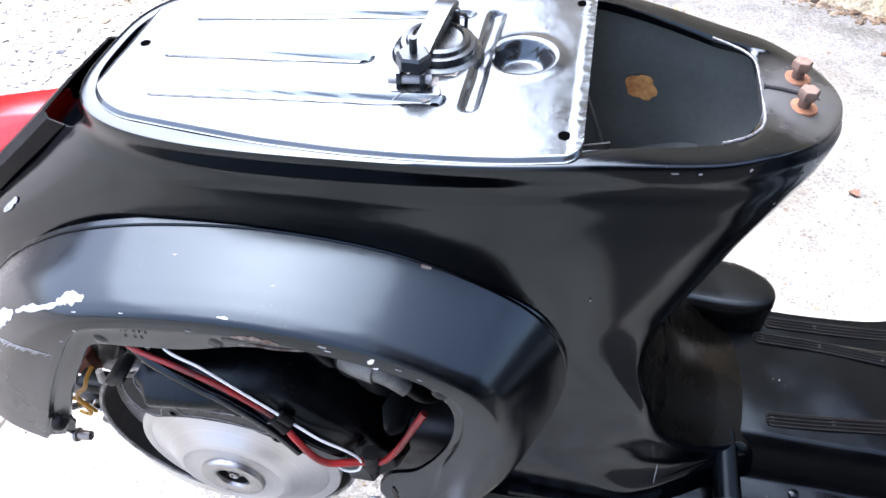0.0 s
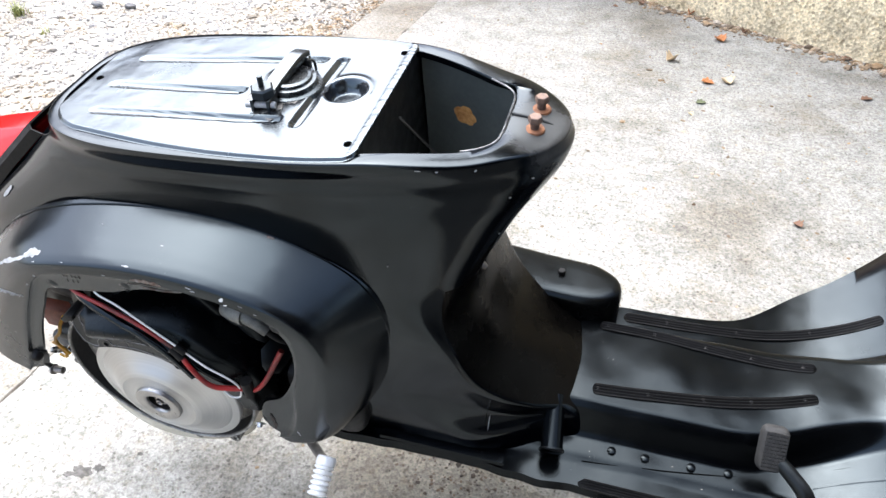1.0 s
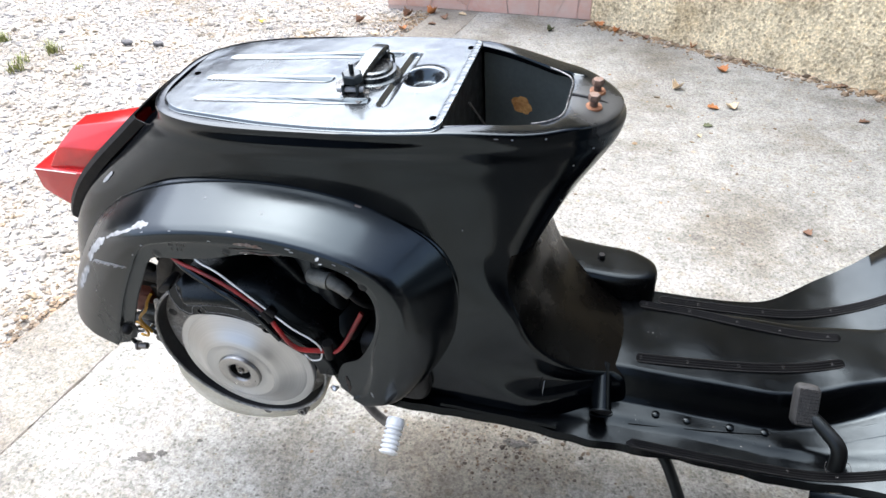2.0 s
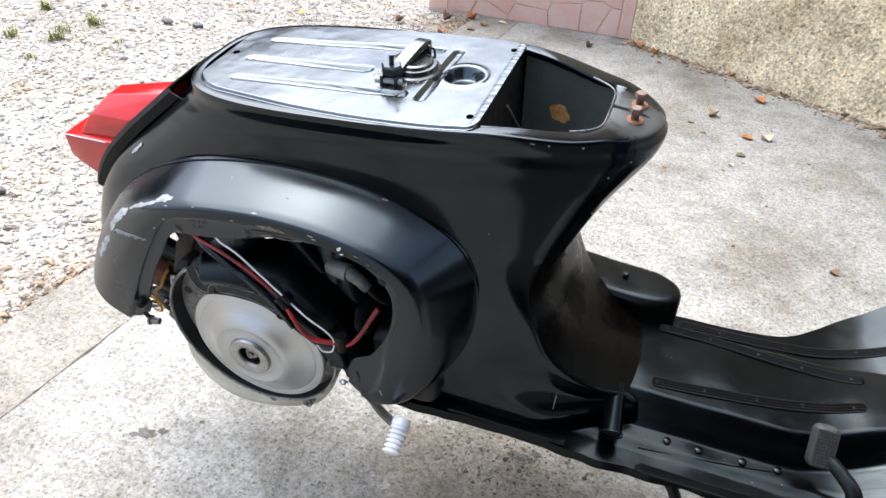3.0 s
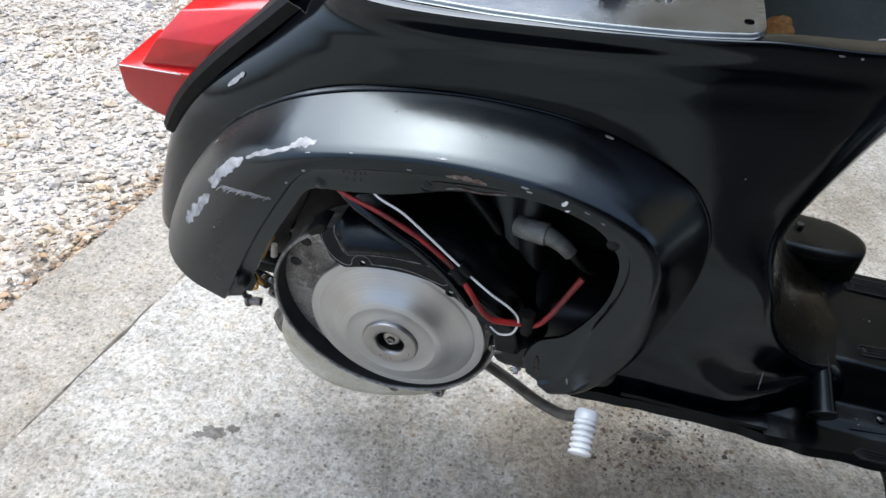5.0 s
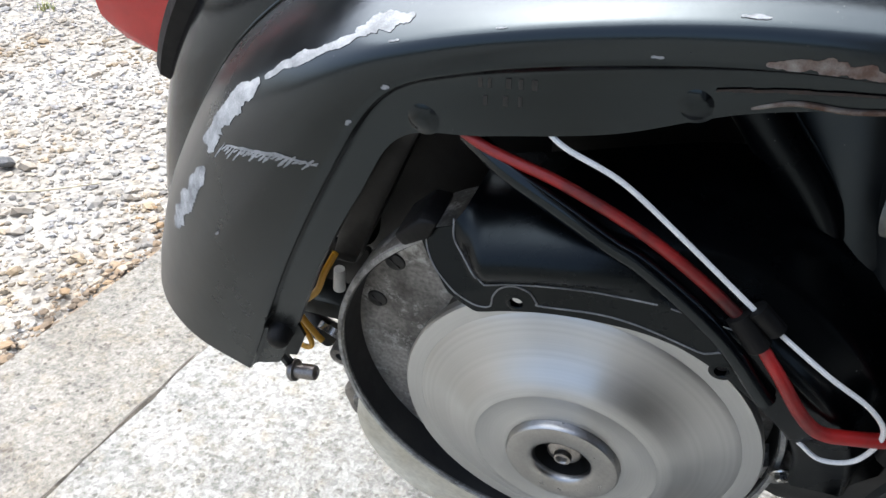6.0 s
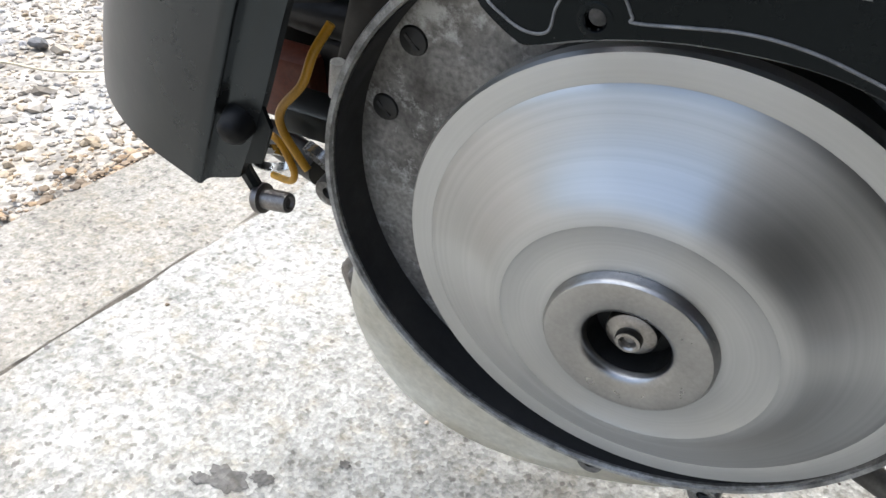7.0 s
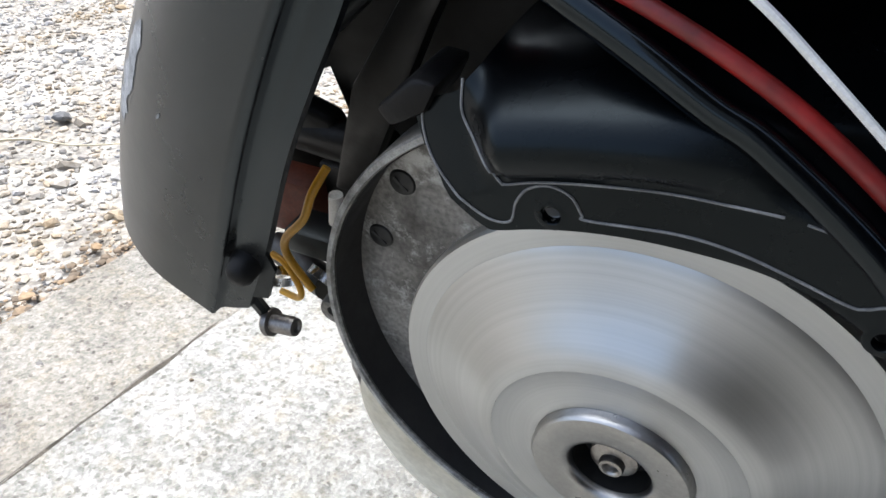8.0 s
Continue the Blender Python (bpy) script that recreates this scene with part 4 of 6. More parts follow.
# lathe rings by radius
axis_shift = node(spin, "VectorMath")
axis_shift.operation = "MULTIPLY_ADD"
axis_shift.inputs[1].default_value, axis_shift.inputs[2].default_value = (1, 0, 1), (-FX, 0, -FZ)
wire(spin, coords(spin), axis_shift.inputs[0])
radius = node(spin, "VectorMath")
radius.operation = "LENGTH"
wire(spin, axis_shift.outputs[0], radius.inputs[0])
line = node(spin, "CombineXYZ")
wire(spin, radius.outputs["Value"], line.inputs[0])
polish = ramp(spin, noise_tex(spin, 330, 5, 0.7, line.outputs[0]), [(0.3, (0.87,) * 3), (0.7, (1.05,) * 3)])
tone = bsdf(spin).inputs["Base Color"].links[0].from_socket
wire(spin, multiplied(spin, tone, polish), bsdf(spin).inputs["Base Color"])
profile = [(0.1010, 0.030), (0.1015, 0.0235), (0.1005, 0.0218), (0.0915, 0.0208), (0.0908, 0.0210), (0.0902, 0.0206), (0.0890, 0.0199), (0.0870, 0.0190), (0.0840, 0.0178), (0.0800, 0.0163), (0.0760, 0.0146), (0.0720, 0.0126), (0.0685, 0.0106), (0.0650, 0.0083), (0.0620, 0.0062), (0.0590, 0.0041), (0.0565, 0.0026), (0.0540, 0.0016), (0.0518, 0.0010), (0.0505, 0.0008)]
wheel = part("flywheel", moved(lathe(profile, 128), Matrix.Translation((FX, 0, FZ))), spin, scooter, "bright spun steel flywheel disc", angle=30)
part("centre_ring", moved(lathe([(0.0505, 0.0008), (0.0495, 0.0013), (0.0345, 0.0020), (0.0325, 0.0012), (0.0318, 0.0012)], 96), Matrix.Translation((FX, 0, FZ))), spin, wheel, "matt grey flat ring")
HUBSTEEL = worn("turned_steel", (0.37, 0.365, 0.355), (0.30, 0.295, 0.285), 40, (0.26, 0.38), 1.0, 0.15, 0.05)
part("hub", moved(lathe([(0.0318, 0.0040), (0.0316, -0.0022), (0.0305, -0.0038), (0.0285, -0.0043), (0.0195, -0.0036), (0.0172, -0.0028), (0.0162, -0.0012), (0.0158, 0.003), (0.0158, 0.018)], 96), Matrix.Translation((FX, 0, FZ))), HUBSTEEL, wheel, "dull turned steel hub")
part("hub_bore", moved(lathe([(0.0157, 0.001), (0.0156, 0.0120), (0.0001, 0.0122)], 48), Matrix.Translation((FX, 0, FZ))), INNER, wheel, "dark hub bore")
part("hub_nut", moved(joined(lathe([(0.0026, 0.0040), (0.0034, 0.0030), (0.0046, 0.0032), (0.0050, 0.0045), (0.0050, 0.0062), (0.0072, 0.0066), (0.0094, 0.0078), (0.0098, 0.0092), (0.0098, 0.0150)], 40), lathe([(0.0027, 0.0036), (0.0022, 0.0058), (0.0001, 0.0060)], 16)), Matrix.Translation((FX, -0.0035, FZ))), worn("nut_steel", (0.30, 0.28, 0.26), (0.42, 0.40, 0.37), 60, (0.3, 0.45), 1.0, 0.3, 0.1), wheel, "dark steel shaft nut")

MATT_BLACK = worn("matt_black", (0.012, 0.012, 0.012), (0.03, 0.028, 0.026), 20, (0.6, 0.85), 0, 0.2, 0.2)
HX, HZ, HR = -0.025, -0.008, 0.130
rim = lathe([(HR, 0.064), (HR, 0.0375), (HR + 0.0012, 0.0362), (HR + 0.0034, 0.0366), (HR + 0.0045, 0.040), (HR + 0.004, 0.060), (HR - 0.002, 0.085)], 128)
for v in rim.verts:
    v.co.y += 0.0006 * noise.noise((v.co.x * 90, v.co.z * 90, 0))
housing = part("fan_housing", moved(rim, Matrix.Translation((HX, 0, HZ))), ALU, scooter, "weathered cast aluminium fan housing", angle=30)
part("rim_face", moved(lathe([(HR + 0.0004, 0.0372), (HR + 0.0010, 0.0358), (HR + 0.0034, 0.0360), (HR + 0.0042, 0.0376)], 128), Matrix.Translation((HX, 0, HZ))), worn("worn_casting_edge", (0.50, 0.49, 0.46), (0.13, 0.125, 0.115), 90, (0.5, 0.7), 0.2, 0.35, 0.3), housing, "pale worn edge of the housing")
# near-black liner just inside the housing rim
part("inner_wall", moved(lathe([(HR - 0.0006, 0.0385), (HR - 0.0012, 0.0605)], 128), Matrix.Translation((HX, 0, HZ))), MATT_BLACK, housing, "black inner housing wall")
part("back_plate", moved(lathe([(HR, 0.0605), (0.125, 0.0600), (0.05, 0.0590), (0.0001, 0.0590)], 96), Matrix.Translation((HX, 0, HZ))), ALU, housing, "mottled grey aluminium back plate")
part("fan_drum", moved(lathe([(0.094, 0.030), (0.094, 0.0585)], 96), Matrix.Translation((FX, 0, FZ))), INNER, wheel, "dark fan behind the disc")
for x, z in ((-0.123, 0.0606), (-0.1385, 0.025), (0.02, -0.128)):
    s = part("slotted_screw", moved(lathe([(0.0001, 0.0575), (0.0045, 0.0585), (0.0062, 0.0590), (0.0070, 0.0602)], 20), Matrix.Translation((x, 0, z))), INNER, housing, "dark oily slotted screw")
    part("slot", moved(box(-0.0044, 0.0044, 0.0576, 0.0582, -0.0008, 0.0008), Matrix.Translation((x, 0, z)) @ Matrix.Rotation(0.8, 4, "Y")), MATT_BLACK, s)
def lug(x, y, z, r=0.0085, h=0.014):
    bm = lathe([(r * 0.42, 0.004), (r * 0.42, 0), (r * 0.9, -0.0006), (r, 0.0008), (r * 1.1, h)], 20)
    l = part("lug", moved(bm, Matrix.Translation((x, y, z))), ALU, housing)
    part("lug_hole", moved(lathe([(r * 0.43, 0.003), (0.0001, 0.003)], 14), Matrix.Translation((x, y, z))), INNER, l)
lug(-0.1625, 0.041, -0.020, 0.0078)
lug(0.108, 0.040, -0.020)
lug(-0.166, 0.065, -0.104, 0.010, 0.03)
lug(-0.012, 0.040, -0.146, 0.007)
lug(0.045, 0.045, -0.140, 0.008)
part("casting_rib", prism([(-0.196, -0.118), (-0.150, -0.075), (-0.135, -0.10), (-0.168, -0.160), (-0.190, -0.146)], 0.080, 0.115, "y", 0.006), DARKSTEEL, housing)

belly = curve1([(-180, 0.0), (-170, 0.002), (-160, 0.012), (-152, 0.026), (-145, 0.046), (-136, 0.064), (-126, 0.078), (-118, 0.082), (-110, 0.079), (-100, 0.069), (-88, 0.058), (-75, 0.048), (-62, 0.038), (-50, 0.018), (-38, 0.004), (-20, 0.0), (180, 0.0)])
rows = []
for y, base, k in ((0.0450, HR + 0.0036, 0.0), (0.0480, HR + 0.0040, 0.22), (0.0520, HR + 0.004, 0.62), (0.0570, HR + 0.004, 0.90), (0.066, HR + 0.004, 1.0), (0.080, HR + 0.004, 1.04), (0.10, HR + 0.002, 1.0), (0.125, HR - 0.006, 0.86), (0.150, 0.108, 0.6), (0.175, 0.085, 0.3), (0.19, 0.05, 0.1)):
    ring = []
    for q in range(96):
        a = -180 + 360 * q / 96
        r = base + k * belly(a)
        ring.append((HX + r * math.cos(radians(a)), y + 0.010 * k * smooth(-110, -60, a), HZ + r * math.sin(radians(a))))
    rows.append(ring)
casing = grid(rows, closed=True, keep=lambda p: p.z < -0.02)
part("crankcase", casing, CASE, scooter, "stained pale cast aluminium crankcase", angle=45)

# black pressed cooling shroud over the top of the flywheel
shroud_in = curve1([(0, 0.113), (60, 0.1180), (72, 0.1180), (86, 0.1146), (100, 0.1128), (112, 0.1128), (115.3, 0.1165), (118.4, 0.130), (119.7, 0.145), (125, 0.16)])
shroud_fold = curve1([(0, 0.137), (60, 0.141), (76, 0.1383), (84, 0.1352), (97, 0.1315), (109, 0.1308), (113, 0.1335), (125, 0.135)])
shroud_bulge = curve1([(-0.05, 0.0), (0.0, 0.0), (0.003, -0.0022), (0.008, -0.0052), (0.013, -0.0056), (0.018, -0.0022), (0.023, 0.005), (0.028, 0.015), (0.033, 0.030), (0.037, 0.050)])


def shroud_y(a, r):
    """Height of the pressing at an angle (degrees) and a radius."""
    end = smooth(107, 113, a)
    b = shroud_bulge(r - shroud_fold(a))
    b = b if b > 0 else b * smooth(70, 92, a)
    y = b * (1 - end) + end * max(0.0, (r - 0.128) * 0.40)
    y += max(0.0, r - shroud_fold(a) - 0.002) * 0.7 * smooth(98, 68, a)
    y += 0.006 * smooth(0.0, 0.006, r - shroud_fold(a)) * smooth(82, 66, a)
    return -0.0040 + y + 0.020 * smooth(50, 5, a)


SHROUD_HOLES = ((-0.0314, 0.1163), (0.0600, 0.1030))


def shroud():
    rows = []
    for a in [*np.linspace(119.7, 104, 28), *np.linspace(103, 4, 70)]:
        t = radians(a)
        r0, rf = shroud_in(a), shroud_fold(a)
        r1 = rf + 0.037 - 0.014 * smooth(107, 114, a)
        row = []
        for f in np.linspace(0, 1, 34):
            r = r0 + (r1 - r0) * f
            row.append((-0.004 + r * math.cos(t), shroud_y(a, r), r * math.sin(t)))
        row[0] = (row[0][0], row[0][1] + 0.003, row[0][2])
        rows.append(row)
    return thick(grid(rows, keep=lambda p: min(math.hypot(p.x - x, p.z - z) for x, z in SHROUD_HOLES) > 0.0034), 0.0012)


SHROUDP = black_paint("shroud_enamel", 0.02, (0.20, 0.34), (0.0008, 0.0010, 0.0014), 1.34)
bsdf(SHROUDP).inputs["Specular IOR Level"].default_value = 0.36
cover = part("cooling_shroud", shroud(), SHROUDP, scooter, "black pressed steel cooling shroud", angle=60)
EDGEWEAR = worn("worn_edge", (0.26, 0.26, 0.255), (0.10, 0.10, 0.10), 120, (0.4, 0.6), 0.0, 0.4)


def shroud_line(path, r=0.00045):
    """A thin worn ridge lying on the pressing, through (x, z) pairs."""
    pts = []
    for x, z in catmull(path, 16 * len(path)):
        a, q = math.degrees(math.atan2(z, x + 0.004)), math.hypot(x + 0.004, z)
        pts.append((x, shroud_y(a, q) - 0.0002, z))
    part("pressed_line", tube(pts, r, 6), EDGEWEAR, cover, "worn raised pressing line")


shroud_line([(0.034, 0.1338), (0.046, 0.1318), (0.060, 0.1280)], 0.0004)
shroud_line([(-0.0645, 0.148), (-0.0631, 0.1384), (-0.0553, 0.1306), (-0.0475, 0.1240), (-0.0455, 0.1236), (-0.0360, 0.1270), (-0.0206, 0.1304), (0.0, 0.1335), (0.0165, 0.1342), (0.0287, 0.1344)])
shroud_line([(-0.0785, 0.1400), (-0.0765, 0.1300), (-0.0710, 0.1218), (-0.0597, 0.1138), (-0.0510, 0.1094), (-0.0440, 0.1105), (-0.0422, 0.1180), (-0.0385, 0.1240), (-0.0320, 0.1268), (-0.0255, 0.1248), (-0.0220, 0.1195), (-0.0200, 0.1180), (0.0042, 0.1210), (0.0200, 0.1200), (0.0341, 0.1165), (0.0487, 0.1121), (0.0530, 0.1125), (0.0570, 0.1145), (0.0620, 0.1140)])
for x, z in SHROUD_HOLES:
    y = shroud_y(math.degrees(math.atan2(z, x + 0.004)), math.hypot(x + 0.004, z))
    part("screw_hole", moved(lathe([(0.0028, 0.0030), (0.0028, 0.0004), (0.0033, -0.0002), (0.0046, -0.0003), (0.0056, 0.0003)], 24), Matrix.Translation((x, y, z))), SHROUDP, cover)

# ---- engine bay behind the mouth ----
COVERP = black_paint("satin_cover", 0.2, (0.30, 0.48), (0.006, 0.0063, 0.0066), 1.45)

part("cylinder_cover", moved(box(-0.034, 0.034, -0.03, 0.07, -0.058, 0.058, 0.022, 5), Matrix.Translation((0.088, 0.092, 0.158)) @ Euler((radians(-14), radians(-14), radians(-10))).to_matrix().to_4x4()), COVERP, scooter, "black rounded cylinder cover")
part("cover_rib", tube([(0.122, 0.075, 0.205), (0.120, 0.066, 0.170), (0.122, 0.066, 0.130), (0.128, 0.070, 0.095)], (0.013, 0.016), 18, 24), COVERP, scooter, "black rounded rib of the cylinder cover")
for x, y, z in ((0.058, 0.056, 0.121), (0.079, 0.054, 0.112)):
    part("cover_screw", moved(joined(lathe([(0.0001, -0.003), (0.0028, -0.0028), (0.0030, 0.0)], 12), lathe([(0.0044, -0.0012), (0.0060, -0.0012), (0.0064, 0.001)], 18)), Matrix.Translation((x, y, z))), DARKSTEEL, scooter, "small dull cover screw")
part("cover_lobe", moved(lathe([(0.0001, -0.05), (0.018, -0.047), (0.03, -0.035), (0.035, 0.0), (0.035, 0.05)], 32), Matrix.Translation((0.128, 0.085, 0.065))), COVERP, scooter, "black rounded cover lobe")
# sheets closing the bay, with its darkness in their near-black colour
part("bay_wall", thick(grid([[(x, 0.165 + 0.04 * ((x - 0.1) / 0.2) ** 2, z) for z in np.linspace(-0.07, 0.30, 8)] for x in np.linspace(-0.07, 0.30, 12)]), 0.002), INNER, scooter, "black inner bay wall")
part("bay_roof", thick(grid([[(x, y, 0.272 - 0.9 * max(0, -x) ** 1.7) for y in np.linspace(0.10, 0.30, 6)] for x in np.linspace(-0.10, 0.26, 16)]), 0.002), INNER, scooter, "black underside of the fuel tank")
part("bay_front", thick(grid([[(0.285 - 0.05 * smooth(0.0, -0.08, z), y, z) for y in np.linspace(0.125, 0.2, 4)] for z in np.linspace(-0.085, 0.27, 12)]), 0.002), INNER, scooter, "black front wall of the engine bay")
part("mount_block", prism([(-0.290, 0.045), (-0.252, 0.060), (-0.232, 0.050), (-0.205, 0.042), (-0.196, 0.020), (-0.205, -0.004), (-0.290, -0.010)], 0.118, 0.134, "y", 0.004), INNER, scooter, "near-black mounting block behind the housing")
part("plug_boot", joined(tube([(0.110, 0.052, 0.160), (0.124, 0.046, 0.163), (0.140, 0.042, 0.165)], (0.0108, 0.0116), 18, 8), tube([(0.137, 0.043, 0.165), (0.153, 0.040, 0.160), (0.166, 0.038, 0.151)], (0.0095, 0.0072), 16, 8)), worn("grey_boot", (0.20, 0.20, 0.175), (0.05, 0.05, 0.042), 40, (0.45, 0.65), 0, 0.3, 0.2), scooter, "greasy grey spark plug boot")
part("plug_lead", tube([(0.165, 0.038, 0.152), (0.178, 0.040, 0.138), (0.188, 0.052, 0.122), (0.192, 0.075, 0.10)], 0.0045, 12, 24), RUBBER, scooter, "black spark plug lead")
part("carb_hose", tube([(0.02, 0.07, 0.23), (0.055, 0.06, 0.19), (0.085, 0.06, 0.15), (0.10, 0.062, 0.11)], 0.011, 14, 30), SHROUDP, scooter, "black hose inside the engine bay")
part("swing_bracket", box(-0.254, -0.204, 0.090, 0.112, -0.026, 0.014, 0.004), ORANGE, scooter, "rusty orange bracket behind the housing")
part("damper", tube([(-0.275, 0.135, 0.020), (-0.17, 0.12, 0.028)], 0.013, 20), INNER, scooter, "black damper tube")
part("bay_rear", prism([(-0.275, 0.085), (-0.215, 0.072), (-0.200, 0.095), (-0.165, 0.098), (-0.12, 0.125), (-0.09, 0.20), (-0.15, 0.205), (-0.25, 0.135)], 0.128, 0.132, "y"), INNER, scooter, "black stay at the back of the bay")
part("inner_arm", prism([(-0.186, 0.02), (-0.168, 0.02), (-0.118, 0.125), (-0.09, 0.175), (-0.115, 0.160), (-0.165, 0.085)], 0.088, 0.100, "y", 0.003), INNER, scooter, "near-black stay beside the housing")
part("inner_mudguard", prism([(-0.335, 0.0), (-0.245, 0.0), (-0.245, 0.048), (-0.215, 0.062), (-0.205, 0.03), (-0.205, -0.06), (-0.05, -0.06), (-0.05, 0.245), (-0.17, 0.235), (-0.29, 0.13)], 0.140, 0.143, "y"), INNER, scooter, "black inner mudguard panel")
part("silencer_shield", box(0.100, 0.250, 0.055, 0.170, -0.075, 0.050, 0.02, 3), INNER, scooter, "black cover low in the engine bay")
part("coil_bracket", box(-0.205, -0.165, 0.062, 0.085, -0.010, 0.006, 0.003), DUSTY, scooter)
part("shroud_bracket", prism([(-0.094, 0.134), (-0.080, 0.147), (-0.071, 0.146), (-0.076, 0.136), (-0.089, 0.128)], 0.004, 0.030, "y", 0.002), RUBBER, scooter, "small black bracket at the shroud end")
part("rear_stay", tube([(-0.17, 0.075, 0.115), (-0.13, 0.07, 0.15), (-0.10, 0.065, 0.182)], 0.006, 10, 12), DUSTY, scooter)
# added sheet that hides bright ground seen through the gap
part("bay_web", prism([(-0.207, -0.030), (-0.172, -0.034), (-0.165, 0.02), (-0.207, 0.022)], 0.104, 0.110, "y", 0.002), INNER, scooter, "near-black web added to close the gap beside the housing")
part("terminal_block", tube([(-0.1685, 0.065, 0.020), (-0.1660, 0.065, 0.038)], (0.0042, 0.0036), 12, 4), WHITEWIRE, scooter, "small white connector")

# cables
red_path = [(-0.075, 0.020, 0.196), (-0.050, 0.010, 0.188), (-0.014, 0.006, 0.178), (0.0245, 0.004, 0.159), (0.061, 0.001, 0.132), (0.079, -0.006, 0.114), (0.093, -0.009, 0.095), (0.104, -0.007, 0.083), (0.118, -0.001, 0.077), (0.136, 0.006, 0.073)]
part("red_cable", tube(red_path, (0.0022, 0.0035), 12, 80), REDWIRE, scooter, "thick red cable")
part("red_cable", tube([(0.135, 0.006, 0.073), (0.148, 0.008, 0.073), (0.161, 0.015, 0.088), (0.173, 0.024, 0.112), (0.182, 0.030, 0.130)], (0.0026, 0.0036), 10, 40), REDWIRE, scooter, "thin red cable")
white_path = [(-0.032, 0.016, 0.204), (-0.0185, 0.008, 0.196), (0.006, 0.005, 0.186), (0.031, 0.003, 0.167), (0.070, 0.001, 0.134), (0.098, -0.002, 0.114), (0.120, 0.0, 0.097), (0.130, 0.002, 0.080), (0.126, 0.003, 0.058), (0.113, 0.003, 0.052), (0.102, 0.006, 0.057)]
part("white_cable", tube(white_path, 0.0012, 8, 90), WHITEWIRE, scooter, "thin white wire")
part("black_hose", tube([(-0.060, 0.018, 0.188), (-0.040, 0.008, 0.180), (-0.014, 0.003, 0.168), (0.006, 0.001, 0.157), (0.022, 0.000, 0.149), (0.055, -0.003, 0.124), (0.080, -0.006, 0.094)], 0.0046, 12, 50), PAINT, scooter, "glossy black cable")
part("cable_tape", tube([(0.060, 0.001, 0.134), (0.071, -0.002, 0.121)], (0.0058, 0.0054), 14, 4), RUBBER, scooter, "black tape round the cables")
part("cable_tape", tube([(0.066, 0.001, 0.139), (0.076, 0.0, 0.130)], (0.0046, 0.0042), 14, 4), RUBBER, scooter, "black tape round the cables")
part("cable_clip", tube([(0.138, 0.007, 0.088), (0.139, 0.006, 0.062)], (0.0075, 0.0066), 12, 4), RUBBER, scooter, "black cable clip")
part("yellow_cable", tube([(-0.160, 0.055, 0.062), (-0.166, 0.048, 0.050), (-0.173, 0.046, 0.034), (-0.187, 0.046, 0.018), (-0.189, 0.046, 0.006), (-0.180, 0.046, -0.010), (-0.177, 0.046, -0.014)], 0.0022, 10, 50), YELLOW, scooter, "yellow ignition wire")
part("yellow_cable", tube([(-0.206, 0.052, -0.004), (-0.196, 0.050, -0.006), (-0.187, 0.047, -0.018), (-0.190, 0.047, -0.026), (-0.204, 0.050, -0.029)], 0.0019, 10, 40), YELLOW, scooter, "yellow ignition wire")
for x, z, ry in ((-0.203, -0.020, 0.5), (-0.171, -0.010, -0.3)):
    part("ring_terminal", moved(lathe([(0.0098, -0.001), (0.0102, 0.004), (0.0112, 0.004), (0.0112, -0.001), (0.0098, -0.001)], 28), Matrix.Translation((x, 0.050, z)) @ Euler((0.5, 0, ry)).to_matrix().to_4x4()), STEEL, scooter, "bright ring terminal")
part("hose_stub", tube([(-0.235, 0.085, -0.034), (-0.18, 0.062, -0.026)], 0.009, 16), INNER, scooter, "black hose stub")
part("cable_tie", tube([(-0.112, 0.04, 0.187), (-0.098, 0.03, 0.180), (-0.086, 0.024, 0.196), (-0.080, 0.02, 0.202)], 0.0016, 8, 20), WHITEWIRE, scooter, "white cable tie")
part("red_lead", tube([(-0.12, 0.05, 0.178), (-0.09, 0.045, 0.186), (-0.07, 0.04, 0.190)], 0.004, 8, 16), REDWIRE, scooter)

# lug nuts between the housing and the cowl tip
for x, y, z in ((0.1360, 0.0053, -0.0028), (0.1098, 0.0322, -0.0072)):
    part("lug_nut", moved(joined(lathe([(0.0001, -0.004), (0.0030, -0.004), (0.0036, -0.0032), (0.0036, 0.0)], 6), lathe([(0.0030, 0.0), (0.0062, 0.0), (0.0066, 0.0008), (0.0062, 0.0016), (0.0030, 0.0016)], 20)), Matrix.Translation((x, y, z)) @ Euler((radians(20), 0, radians(15))).to_matrix().to_4x4()), STEEL, scooter, "small bright lug nut and washer")

# kick lever
part("kick_lever", tube([(0.085, 0.120, -0.150), (0.130, 0.090, -0.138), (0.160, 0.060, -0.119), (0.190, 0.032, -0.096), (0.206, 0.015, -0.074), (0.219, 0.002, -0.048)], (0.0075, 0.0062), 14, 40), worn("lever_steel", (0.15, 0.14, 0.125), (0.06, 0.055, 0.048), 40, (0.35, 0.5), 0.4, 0.25, 0.1), scooter, "worn grey steel kick-start lever")
pedal_bm = []
AXIS = Euler((radians(25), 0, 0)).to_matrix().to_4x4()
for i in range(6):
    rib = lathe([(0.0001, 0), (0.0094, 0), (0.0102, 0.0006), (0.0124, 0.0014), (0.0126, 0.0036), (0.0102, 0.0052), (0.0094, 0.0060), (0.0001, 0.0060)], 24)
    pedal_bm.append(moved(rib, Matrix.Translation((0.222, -0.0112 - i * 0.0058, -0.0472 - i * 0.0028)) @ AXIS))
pedal_bm.append(moved(lathe([(0.0001, -0.0035), (0.010, -0.003), (0.0124, -0.0012), (0.0128, 0.005), (0.0112, 0.0095), (0.0001, 0.0105)], 24), Matrix.Translation((0.222, -0.0050, -0.0442)) @ AXIS))
